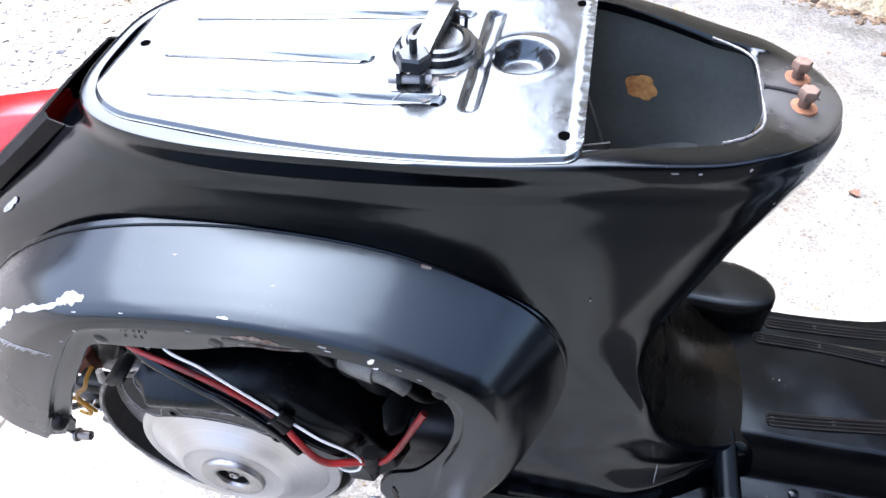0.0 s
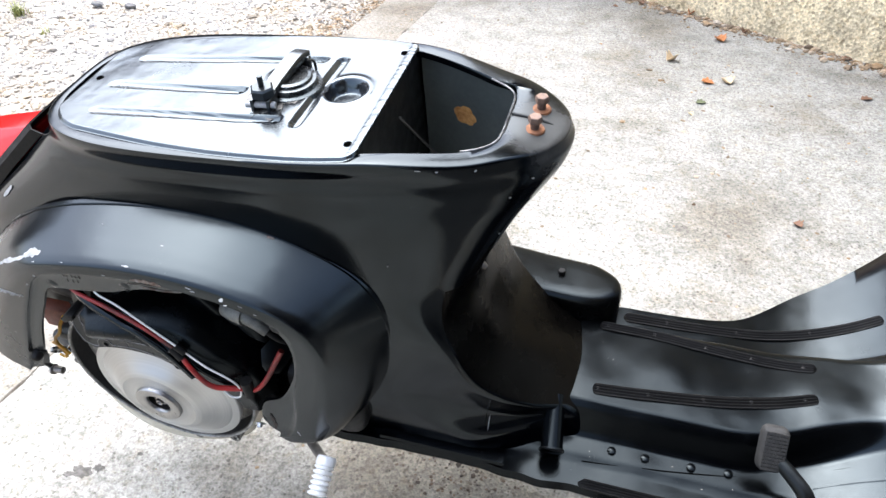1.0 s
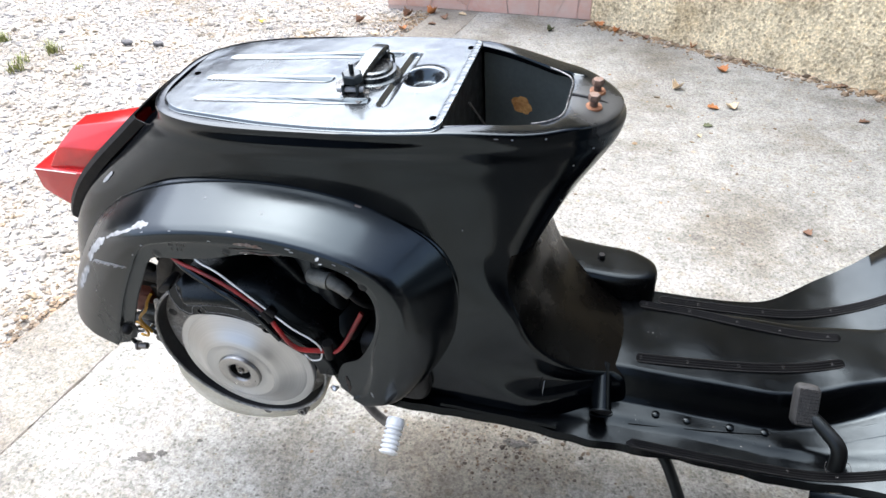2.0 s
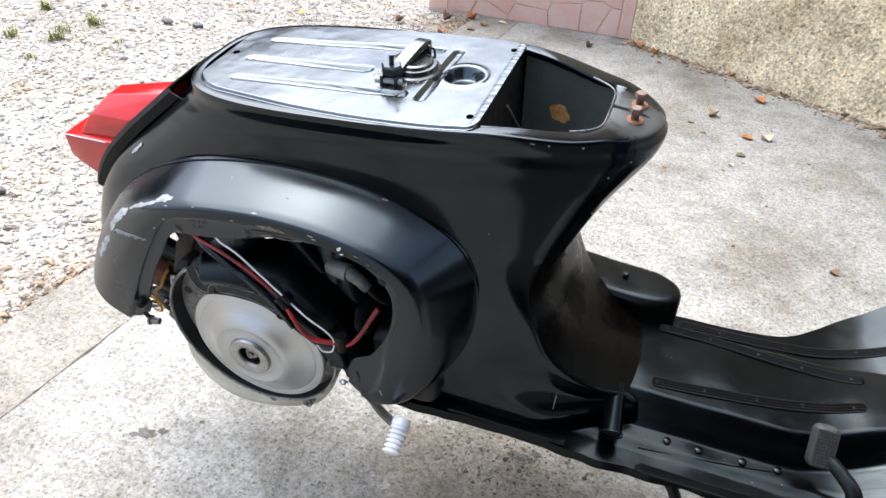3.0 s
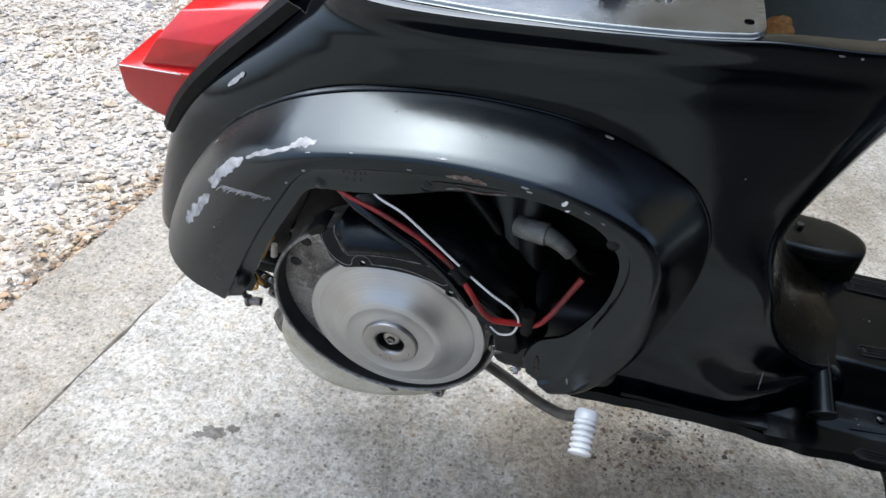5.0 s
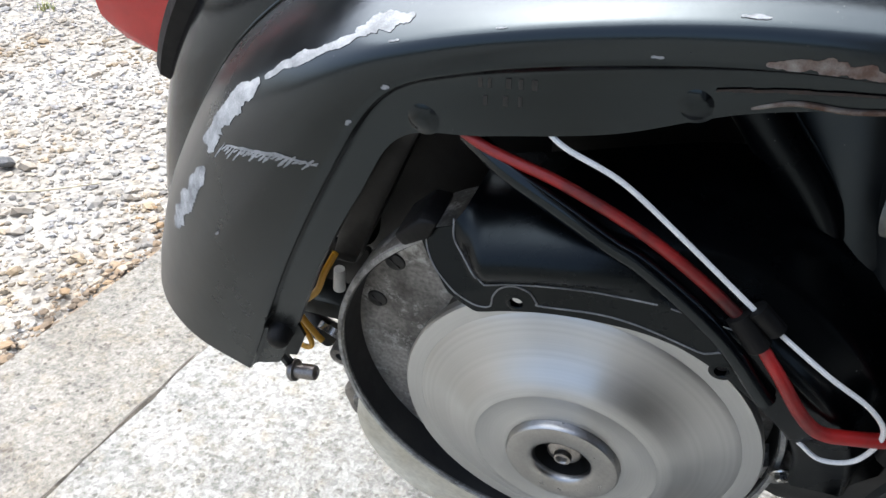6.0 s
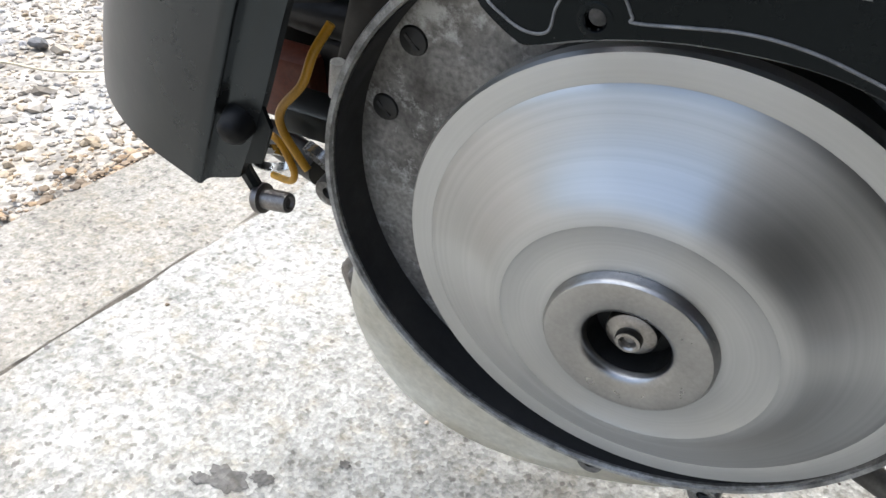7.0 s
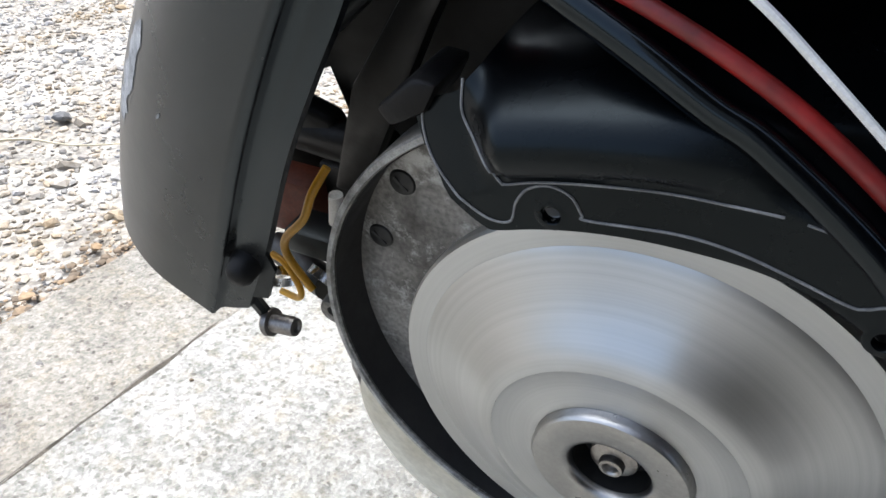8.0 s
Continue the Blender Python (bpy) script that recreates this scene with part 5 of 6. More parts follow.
ALUB = worn("bright_aluminium", (0.88, 0.88, 0.86), (0.72, 0.72, 0.70), 60, (0.25, 0.4), 0.1, 0.1, 0.1)
kick = part("kick_pedal", pedal_bm.pop(), ALUB, scooter, "bright ribbed kick pedal")
for b in pedal_bm:
    part("pedal_rib", b, ALUB, kick)

# ---- floor pan ----
def floor_rise(x):
    t = max(0.0, x - 0.74)
    return 0.26 - math.sqrt(max(0.0, 0.0676 - t * t)) if t < 0.245 else 0.173 + (x - 0.985) * 2.8


def floor_near(x):
    return 0.072 - 0.10 * smooth(0.80, 1.02, x) + 0.0025 * math.sin(x * 23) + 0.004 * noise.noise((x * 26, 1, 6))


floor_far = curve1([(0.1, 0.387), (0.50, 0.387), (0.58, 0.387), (0.64, 0.389), (0.70, 0.396), (0.74, 0.414), (0.80, 0.463), (0.86, 0.496), (0.90, 0.519), (0.95, 0.547), (1.06, 0.600)])


def floor_z(x, y):
    step = 0.045 * (1 - 0.8 * smooth(0.80, 0.96, x))
    lo, hi = 0.143 + 0.045 * smooth(0.70, 0.90, x), 0.172 + 0.05 * smooth(0.70, 0.90, x)
    f = smooth(lo, hi, y) * (1 - smooth(0.308, 0.337, y))
    rest = -0.091 + floor_rise(x) + step * f * (1 + 0.04 * math.sin((y - 0.17) * 22))
    rest -= 0.004 * smooth(0.118, 0.108, y) * smooth(1.0, 0.9, x)
    return rest


def floor_board():
    rows = []
    for x in np.linspace(0.17, 1.06, 120):
        far = floor_far(x)
        near = floor_near(x)
        ys = [near, *np.linspace(near + 0.003, 0.135, 10), *np.linspace(0.14, 0.225, 22), *np.linspace(0.235, 0.300, 6), *np.linspace(0.304, 0.342, 10), *np.linspace(0.35, far - 0.003, 6), far]
        row = [(x, y, floor_z(x, y) + 0.0020 * noise.noise((x * 12, y * 12, 3)) + 0.0007 * noise.noise((x * 31, y * 31, 8))) for y in ys]
        row[0] = (x, near - 0.001, row[1][2] - 0.011)
        row[-1] = (x, far + 0.001, row[-2][2] - 0.011)
        rows.append(row)
    return thick(grid(rows), 0.0015)


pan = part("floor_board", floor_board(), FLOORP, scooter, "scratched black floor pan rising into the leg shield", angle=55)


def tread(path, width, name="rubber_strip", ridges=4, n=70):
    """A ribbed rubber strip with rounded ends lying on the floor."""
    p = catmull([(x, y, 0) for x, y in path], n)
    m = ridges * 6 + 1
    rows = []
    for i, q in enumerate(p):
        d = p[min(i + 1, n - 1)] - p[max(i - 1, 0)]
        d /= np.linalg.norm(d)
        s = (i / (n - 1)) * np.linalg.norm(p[-1] - p[0])
        e = min(s, np.linalg.norm(p[-1] - p[0]) - s) / (width * 0.5)
        w = width / 2 * math.sqrt(max(0.0, 1 - (1 - min(1, e + 0.02)) ** 2))
        row = []
        for k in range(m):
            f = k / (m - 1) * 2 - 1
            x, y = q[0] - d[1] * f * w, q[1] + d[0] * f * w
            h = (0.0036 + 0.0012 * math.cos(math.pi * ridges * (f + 1))) * min(1, (1 - abs(f)) * 8) * min(1, e * 3)
            row.append((x, y, floor_z(x, y) + 0.001 + h))
        rows.append(row)
    return part(name, grid(rows), RUBBER, pan, "ribbed black rubber tread strip")


tread([(0.527, 0.191), (0.60, 0.198), (0.70, 0.212), (0.812, 0.240)], 0.018)
tread([(0.523, 0.303), (0.60, 0.302), (0.70, 0.294), (0.812, 0.289)], 0.017)
tread([(0.555, 0.366), (0.65, 0.369), (0.73, 0.375), (0.836, 0.390), (0.905, 0.400)], 0.019)
tread([(0.53, 0.078), (0.65, 0.078), (0.78, 0.083), (0.88, 0.092), (0.98, 0.098)], 0.015)
for x, y in ((0.535, 0.192), (0.60, 0.198), (0.67, 0.207), (0.73, 0.219), (0.795, 0.235), (0.535, 0.303), (0.60, 0.302), (0.67, 0.296), (0.73, 0.292), (0.795, 0.289), (0.62, 0.368), (0.72, 0.374), (0.82, 0.388), (0.74, 0.082), (0.80, 0.083)):
    part("tread_screw", moved(lathe([(0.0001, 0.0022), (0.002, 0.002), (0.0034, 0.0008), (0.0036, -0.003)], 12, "z"), Matrix.Translation((x, y, floor_z(x, y) + 0.0030))), RUBBER, pan)
def floor_line(name, path, r, mat, label):
    """A thin bead lying on the floor through (x, y) pairs."""
    return part(name, tube([(x, y, floor_z(x, y) + 0.0005) for x, y in catmull(path, 60)], r, 6), mat, pan, label)


floor_line("flange_seam", [(0.53, 0.110), (0.577, 0.114), (0.644, 0.122), (0.72, 0.135), (0.777, 0.148), (0.808, 0.157), (0.858, 0.170), (0.908, 0.177), (0.95, 0.180)], 0.0011, VOID, "dark overlapped seam of the floor flange")
floor_line("pressed_rib", [(0.811, 0.136), (0.856, 0.147), (0.905, 0.150), (0.95, 0.150)], 0.0018, FLOORP, "pressed rib in the shield")
# weld line where the spine meets the floor, and the overlapping strip along the sill
part("floor_seam", tube([(0.487, 0.318, -0.050), (0.492, 0.285, -0.0445), (0.498, 0.235, -0.0435), (0.501, 0.196, -0.0440)], 0.0016, 8, 40), FLOORP, pan, "dusty weld line across the floor")
part("sill_strip", thick(grid([[(x, y, -0.0905 + h + 0.0015 * noise.noise((x * 40, 2, 5))) for y, h in zip((0.074, 0.0755, 0.082, 0.090, 0.0965, 0.098), (0.0, 0.0045, 0.0055, 0.0050, 0.0035, 0.0))] for x in np.linspace(0.262, 0.432, 40)]), 0.0012), FLOORP, pan, "black strip along the sill")
for x, y in ((0.566, 0.1315), (0.609, 0.1315), (0.667, 0.1335), (0.713, 0.1365)):
    part("floor_bolt", moved(lathe([(0.0001, 0.0024), (0.0035, 0.0022), (0.0055, 0.0012), (0.0060, -0.003)], 14, "z"), Matrix.Translation((x, y, floor_z(x, y) + 0.003))), FLOORP, pan, "worn round bolt head")
pin = part("footrest_tube", tube([(0.482, 0.170, -0.048), (0.490, 0.103, -0.071)], (0.0135, 0.0145), 24, 0, False), FLOORP, scooter, "short black tube stub")
part("tube_rim", tube([(0.4900, 0.1034, -0.0709), (0.4903, 0.1010, -0.0717)], (0.0165, 0.0165), 24, 0, False), DUSTY, pin)
part("tube_bore", moved(lathe([(0.0140, 0.0), (0.0001, 0.001)], 20), Matrix.Translation((0.4901, 0.1045, -0.0706)) @ Euler((radians(18), 0, 0)).to_matrix().to_4x4()), INNER, pin)
# brake pedal
arm_foot = floor_z(0.800, 0.098)
part("brake_arm", tube([(0.752, 0.150, -0.040), (0.776, 0.128, -0.046), (0.796, 0.108, -0.058), (0.800, 0.098, arm_foot - 0.004)], (0.0085, 0.0110), 14, 30), DUSTY, scooter, "dusty black brake pedal arm")
pad = box(-0.0165, 0.0165, -0.029, 0.029, -0.013, 0.012, 0.010, 5)
pad = joined(pad, *[moved(box(-0.0016, 0.0016, -0.0016, 0.0016, 0, 0.0016), Matrix.Translation((-0.0115 + 0.0038 * i, -0.0225 + 0.0045 * j, 0.0115))) for i in range(7) for j in range(11)])
part("brake_pedal", moved(pad, Matrix.Translation((0.752, 0.152, -0.034)) @ Euler((radians(52), radians(2), radians(3))).to_matrix().to_4x4()), worn("grey_rubber", (0.014, 0.014, 0.0135), (0.03, 0.029, 0.027), 90, (0.6, 0.8), 0, 0.3, 0.3), scooter, "worn grey rubber brake pedal pad")
part("arm_slot", moved(lathe([(0.0001, 0.001), (0.013, 0.001), (0.016, 0.002), (0.017, 0)], 24, "z"), Matrix.Translation((0.802, 0.099, arm_foot + 0.001)) @ Euler((0, radians(-14), 0)).to_matrix().to_4x4()), INNER, pan, "dark slot round the pedal arm")
# pale flecks of dirt and chipped paint lying on the floor and along the sill
rub = random.Random(21)
flecks = []
for i in range(90):
    if i < 46:
        x, y = 0.44 + 0.42 * rub.random() ** 0.8, 0.082 + 0.05 * rub.random()
    else:
        x, y = 0.50 + 0.36 * rub.random(), 0.18 + 0.19 * rub.random()
    r = 0.0004 + 0.0010 * rub.random() ** 3
    turn = 3.14 * rub.random()
    bm = bmesh.new()
    ring = [(math.cos(a), math.sin(a) * (0.35 + 0.5 * rub.random())) for a in np.linspace(0, 6.283, 7)[:-1]]
    pts = [(x + r * (c * math.cos(turn) - d * math.sin(turn)), y + r * (c * math.sin(turn) + d * math.cos(turn))) for c, d in ring]
    bm.faces.new([bm.verts.new((a, b, floor_z(a, b) + 0.0009)) for a, b in pts])
    flecks.append(bm)
tagged(part("dirt_flecks", joined(*flecks), worn("pale_dirt", (0.30, 0.28, 0.25), (0.14, 0.13, 0.11), 300, (0.8, 0.95), 0, 0.3), pan), "pale flecks of dirt on the floor", "", "", "stuff")
# lower side of the leg shield, below the tread strip
part("shield_wing", thick(grid([[(x, 0.070 - f * (0.02 + 0.10 * smooth(0.76, 1.0, x)), floor_z(x, 0.08) - 0.014 - 0.05 * f * f) for f in np.linspace(0, 1, 8)] for x in np.linspace(0.77, 1.06, 24)]), 0.0015), FLOORP, scooter, "black lower wing of the leg shield")

# side box on the far side of the spine
def side_box_mesh():
    outline = catmull([(0.30, 0.311), (0.40, 0.309), (0.485, 0.307), (0.520, 0.313), (0.540, 0.329), (0.546, 0.347), (0.538, 0.366), (0.517, 0.381), (0.488, 0.389), (0.40, 0.393), (0.30, 0.396)], 70)
    rows = []
    for inset, z in ((0.0, -0.095), (0.0, -0.060), (0.0, -0.022), (0.0012, -0.012), (0.0040, -0.0065), (0.0085, -0.0040), (0.014, -0.0032), (0.028, -0.0030), (0.050, -0.0030)):
        ring = []
        for x, y in outline:
            cx = min(x, 0.500)
            d = math.hypot(x - cx, y - 0.350) or 1.0
            f = max(0.0, 1 - inset / d)
            px, py = cx + (x - cx) * f, 0.350 + (y - 0.350) * f
            ring.append((px, py, z + (0.008 * smooth(0.47, 0.34, px) if z > -0.05 else 0.0)))
        rows.append(ring)
    return grid(rows, closed=True)


BOXP = black_paint("box_enamel", 0.06, (0.16, 0.34), (0.0010, 0.0010, 0.0010), 1.45, 0.25)
bsdf(BOXP).inputs["Specular IOR Level"].default_value = 0.24
side_box = part("side_box", side_box_mesh(), BOXP, scooter, "dusty black rounded box beside the spine", angle=60)
part("box_screw", hexbolt(0.456, 0.352, -0.002, 0.010, 0.006), RUBBER, side_box)
part("spine_screw", tube([(0.366, 0.205, 0.146), (0.378, 0.203, 0.140)], (0.008, 0.004), 12), DARKSTEEL, scooter)
part("grease_smear", grid([[(0.3655 + 0.012 * t * t + 0.001, 0.190 + s * (0.012 - 0.004 * t), 0.138 - 0.045 * t) for s in np.linspace(-1, 1, 5)] for t in np.linspace(0, 1, 8)]), DUSTY, scooter)

# ---- tail ----
def hull(near, bevel):
    """A faceted lens: the hull of points on the near side and their mirror images across the middle."""
    bm = bmesh.new()
    for x, y, z in near:
        bm.verts.new((x, y, z))
        bm.verts.new((x, 0.41 - y, z))
    bmesh.ops.convex_hull(bm, input=bm.verts[:])
    bmesh.ops.dissolve_limit(bm, angle_limit=0.05, verts=bm.verts[:], edges=bm.edges[:])
    bmesh.ops.bevel(bm, geom=bm.edges[:], offset=bevel, segments=3, profile=0.6, affect="EDGES")
    return bm


lamp = part("tail_lamp", hull([(-0.292, 0.156, 0.180), (-0.255, 0.158, 0.227), (-0.196, 0.184, 0.270), (-0.362, 0.163, 0.180), (-0.336, 0.168, 0.216), (-0.312, 0.190, 0.243), (-0.200, 0.190, 0.180)], 0.0025), RED, scooter, "red plastic tail lamp lens")
part("lower_lens", hull([(-0.290, 0.146, 0.190), (-0.391, 0.160, 0.176), (-0.390, 0.160, 0.140), (-0.372, 0.160, 0.124), (-0.335, 0.152, 0.118), (-0.27, 0.152, 0.150)], 0.0025), RED, lamp, "lower stepped red lens")
part("lens_line", tube([(-0.300, 0.1470, 0.188), (-0.345, 0.153, 0.182), (-0.388, 0.1595, 0.1755)], 0.0006, 6, 10), WHITEWIRE, lamp)
rows = []
for s in np.linspace(0, 1, 20):
    z = 0.300 - 0.185 * s
    x = rear_x(z) + 0.010
    w = 0.062 + 0.014 * math.sin(s * 2.4)
    rows.append([(x + 0.006, 0.205 - w, z - 0.004), (x - 0.006, 0.205 - w - 0.001, z + 0.002), (x - 0.013, 0.205 - w + 0.006, z + 0.005), (x - 0.014, 0.205, z + 0.006), (x - 0.013, 0.205 + w - 0.006, z + 0.005), (x - 0.008, 0.205 + w + 0.001, z + 0.002), (x + 0.006, 0.205 + w, z - 0.004)])
part("lamp_gasket", thick(grid(rows), 0.002), RUBBER, scooter, "black rubber lamp base along the tail")
ribbon(0.0036, 71, [(-0.199 / 0.0045, 2.36), (-0.2095 / 0.0045, 2.26), (-0.2205 / 0.0045, 2.14)], lambda a, b, lift: on_body(a * 0.0045, b * 0.1, lift + 0.001), FLAKE, "paint_chip", shell, "grey patch of bare metal")
body_chip(0.407, -0.035, 0.0005, 0.009, 6.2, "thin pale scratch")

# ---- stand ----
for s in (1, -1):
    def at(x, y, z):
        return (x, y if s > 0 else 0.47 - y, z)
    part("stand_leg", tube([at(0.545, 0.115, -0.112), at(0.575, 0.096, -0.122), at(0.592, 0.086, -0.138), at(0.623, 0.062, -0.200), at(0.668, 0.030, -0.300), at(0.684, 0.018, -0.336 if s > 0 else -0.392)], 0.0085, 14, 50), DUSTY, scooter, "dark tubular stand leg")
part("stand_bar", tube([(0.545, 0.115, -0.112), (0.545, 0.355, -0.112)], 0.0085, 14), DUSTY, scooter)

# ---- ground cover ----
def islands(name, stops, rough=0.85):
    """A colour for each loose piece of one mesh."""
    m = material(name, (0.4, 0.4, 0.4), rough)
    g = node(m, "NewGeometry")
    col = ramp(m, g.outputs["Random Per Island"], stops)
    x = node(m, "Mix")
    x.data_type, x.blend_type = "RGBA", "MULTIPLY"
    x.inputs[0].default_value = 0.6
    wire(m, col, x.inputs[6])
    wire(m, ramp(m, noise_tex(m, 160, 4, 0.6), [(0.3, (0.6,) * 3), (0.7, (1.15,) * 3)]), x.inputs[7])
    # broad tan and grey drifts
    drift = multiplied(m, x.outputs[2], ramp(m, noise_tex(m, 4.5, 5, 0.65, coords(m)), [(0.36, (0.88, 0.72, 0.50)), (0.50, (0.98, 0.95, 0.90)), (0.68, (1.05, 1.05, 1.06))]))
    wire(m, drift, bsdf(m).inputs["Base Color"])
    return m


def scattered(name, count, place, size, mat, label, flat=0.6, seed=4):
    """Many small stones in one mesh; place() gives x, y and the ground's height there."""
    rng = np.random.default_rng(seed)
    p = (1 + 5 ** 0.5) / 2
    base = np.array([(-1, p, 0), (1, p, 0), (-1, -p, 0), (1, -p, 0), (0, -1, p), (0, 1, p), (0, -1, -p), (0, 1, -p), (p, 0, -1), (p, 0, 1), (-p, 0, -1), (-p, 0, 1)]) / 1.9
    tri = np.array([(0, 11, 5), (0, 5, 1), (0, 1, 7), (0, 7, 10), (0, 10, 11), (1, 5, 9), (5, 11, 4), (11, 10, 2), (10, 7, 6), (7, 1, 8), (3, 9, 4), (3, 4, 2), (3, 2, 6), (3, 6, 8), (3, 8, 9), (4, 9, 5), (2, 4, 11), (6, 2, 10), (8, 6, 7), (9, 8, 1)])
    vs, fs = [], []
    for i in range(count):
        x, y, z = place(rng)
        s = size * (0.45 + rng.gamma(1.6, 0.42))
        v = base * (0.7 + 0.6 * rng.random((12, 1))) * (s * (0.7 + 0.6 * rng.random()), s * (0.7 + 0.6 * rng.random()), s * flat * (0.7 + 0.5 * rng.random()))
        a = rng.random() * 6.283
        c, n = math.cos(a), math.sin(a)
        v = np.column_stack((v[:, 0] * c - v[:, 1] * n + x, v[:, 0] * n + v[:, 1] * c + y, v[:, 2] + z + s * flat * 0.35))
        vs.append(v)
        fs.append(tri + 12 * i)
    me = bpy.data.meshes.new(name)
    me.from_pydata(np.vstack(vs).tolist(), [], np.vstack(fs).tolist())
    me.materials.append(mat)
    return tagged(new(name, me), label, "gravel", "", "stuff")


GRAVEL = islands("gravel_stones", [(0.0, (0.141, 0.136, 0.132)), (0.12, (0.238, 0.229, 0.211)), (0.35, (0.317, 0.304, 0.282)), (0.55, (0.334, 0.290, 0.229)), (0.64, (0.352, 0.330, 0.290)), (0.82, (0.405, 0.392, 0.370)), (0.93, (0.229, 0.229, 0.238)), (1.0, (0.370, 0.361, 0.352))])


def gravel_place(rng):
    y = -0.9 + 5.2 * rng.random() ** 0.85
    x = edge_x(y) + 0.015 - 2.6 * rng.random() ** 1.25
    return x, y, -0.0200


scattered("gravel", 66000, gravel_place, 0.0041, GRAVEL, "pale grey and tan gravel beside the edging")
SOIL = islands("dirt_crumbs", [(0.0, (0.10, 0.075, 0.05)), (0.4, (0.2, 0.15, 0.1)), (0.7, (0.27, 0.19, 0.11)), (1.0, (0.4, 0.36, 0.3))])


def foot_place(rng):
    t = rng.random()
    p = WALL_A.lerp(WALL_B, t * 0.42)
    off = abs(rng.normal(0, 0.035)) + 0.005
    return p.x - 0.479 * off, p.y - 0.878 * off, 0.0


tagged(scattered("wall_foot_dirt", 1500, foot_place, 0.0055, SOIL, "brown dirt and crumbs along the wall foot", 0.5, 8), category="dirt")


def edge_place(rng):
    y = -0.2 + 3.0 * rng.random()
    x = edge_x(y) + 0.012 - abs(rng.normal(0, 0.09)) * (0.4 + 0.9 * noise.noise((y * 2.1, 4, 2)) ** 2 + 0.5 * (y > 1.0))
    return x, y, -0.012


tagged(scattered("edge_dirt", 3600, edge_place, 0.0034, SOIL, "brown soil and leaf litter along the edging", 0.45, 21), category="dirt")


def grit_place(rng):
    return -0.5 + 2.2 * rng.random(), 0.1 + 2.5 * rng.random(), 0.0


tagged(scattered("grit", 420, grit_place, 0.0028, SOIL, "scattered grit on the concrete drive", 0.5, 12), category="grit")

def debris_place(rng):
    return 0.35 + 1.35 * rng.random(), 1.05 + 1.35 * rng.random(), 0.0


tagged(scattered("debris", 70, debris_place, 0.0052, SOIL, "small dark crumbs of leaf and earth on the concrete drive", 0.35, 31), category="debris")


def oily_place(rng):
    return 0.33 + rng.normal(0, 0.085), 0.26 + rng.normal(0, 0.05), 0.0


OILDIRT = islands("oily_crumbs", [(0.0, (0.025, 0.02, 0.016)), (0.6, (0.07, 0.052, 0.036)), (1.0, (0.13, 0.10, 0.07))])
tagged(scattered("oily_dirt", 420, oily_place, 0.0016, OILDIRT, "dark oily crumbs dropped on the concrete drive", 0.35, 17), category="dirt")

# cracked filler in the joint between the slabs
part_bm = tube([(joint_x(y) + 0.004 * noise.noise((y * 9, 0, 1)), y, -0.0055 + 0.004 * noise.noise((y * 14, 3, 1))) for y in np.linspace(-0.95, 3.0, 220)], 0.0055, 6)
tagged(link("joint_dirt", part_bm, worn("joint_soil", (0.06, 0.052, 0.04), (0.17, 0.15, 0.12), 40, (0.9, 1.0), 0, 0.4, 0.5)), "dark dirt in the slab joint", "dirt", "", "structure")

# oil and damp stains with ragged outlines
STAIN = concrete("oil_stain", (0.070, 0.066, 0.058), (0.11, 0.104, 0.094), 0.8)
for i, (x, y, w, h) in enumerate([(-0.287, 0.060, 0.017, 0.012), (-0.262, 0.075, 0.010, 0.007), (-0.306, 0.050, 0.008, 0.006), (-0.21, 0.12, 0.005, 0.004), (0.35, 0.27, 0.025, 0.009), (0.38, 0.285, 0.010, 0.006), (-0.65, 0.14, 0.005, 0.003), (-0.45, -0.2, 0.005, 0.004)]):
    ring = blob(x, y, w, h, i * 1.7 + 0.4, 40, 0.7)
    bm = grid([[(x + (a - x) * f, y + (b - y) * f, (0.0005 if x > -0.55 else -0.0014) + 0.0002 * i) for a, b in ring] for f in (0.01, 0.5, 1.0)], closed=True)
    tagged(link("stain", bm, STAIN, True), "dark oil stain on the concrete drive", "stain", "", "structure")


def leaf_mesh(seed, curl):
    """A dry leaf with a pointed lobed outline, a midrib fold and curled edges."""
    rows = []
    for i, t in enumerate(np.linspace(0, 1, 13)):
        w = 0.42 * math.sin(math.pi * t ** 0.8) ** 0.8 * (1 + 0.25 * math.sin(t * 19 + seed))
        rows.append([((t - 0.5), s * w, curl * (s * s * w * 1.3 + 0.5 * (t - 0.5) ** 2) + 0.05 * noise.noise((t * 4, s * 2, seed)) + 0.04) for s in (-1, -0.6, -0.2, 0, 0.2, 0.6, 1)])
    bm = grid(rows)
    bmesh.ops.solidify(bm, geom=bm.faces[:], thickness=0.012)
    me = bpy.data.meshes.new("fallen_leaf")
    bm.to_mesh(me)
    bm.free()
    me.shade_smooth()
    return me


LEAVES = {n: worn("leaf_" + n, a, b, 18, (0.6, 0.85), 0, 0.3, 0.3) for n, a, b in (("orange", (0.48, 0.19, 0.05), (0.3, 0.11, 0.035)), ("tan", (0.66, 0.53, 0.34), (0.48, 0.34, 0.19)), ("brown", (0.2, 0.1, 0.05), (0.13, 0.07, 0.04)), ("yellow", (0.62, 0.45, 0.04), (0.5, 0.33, 0.04)), ("green", (0.07, 0.09, 0.035), (0.13, 0.13, 0.06)))}
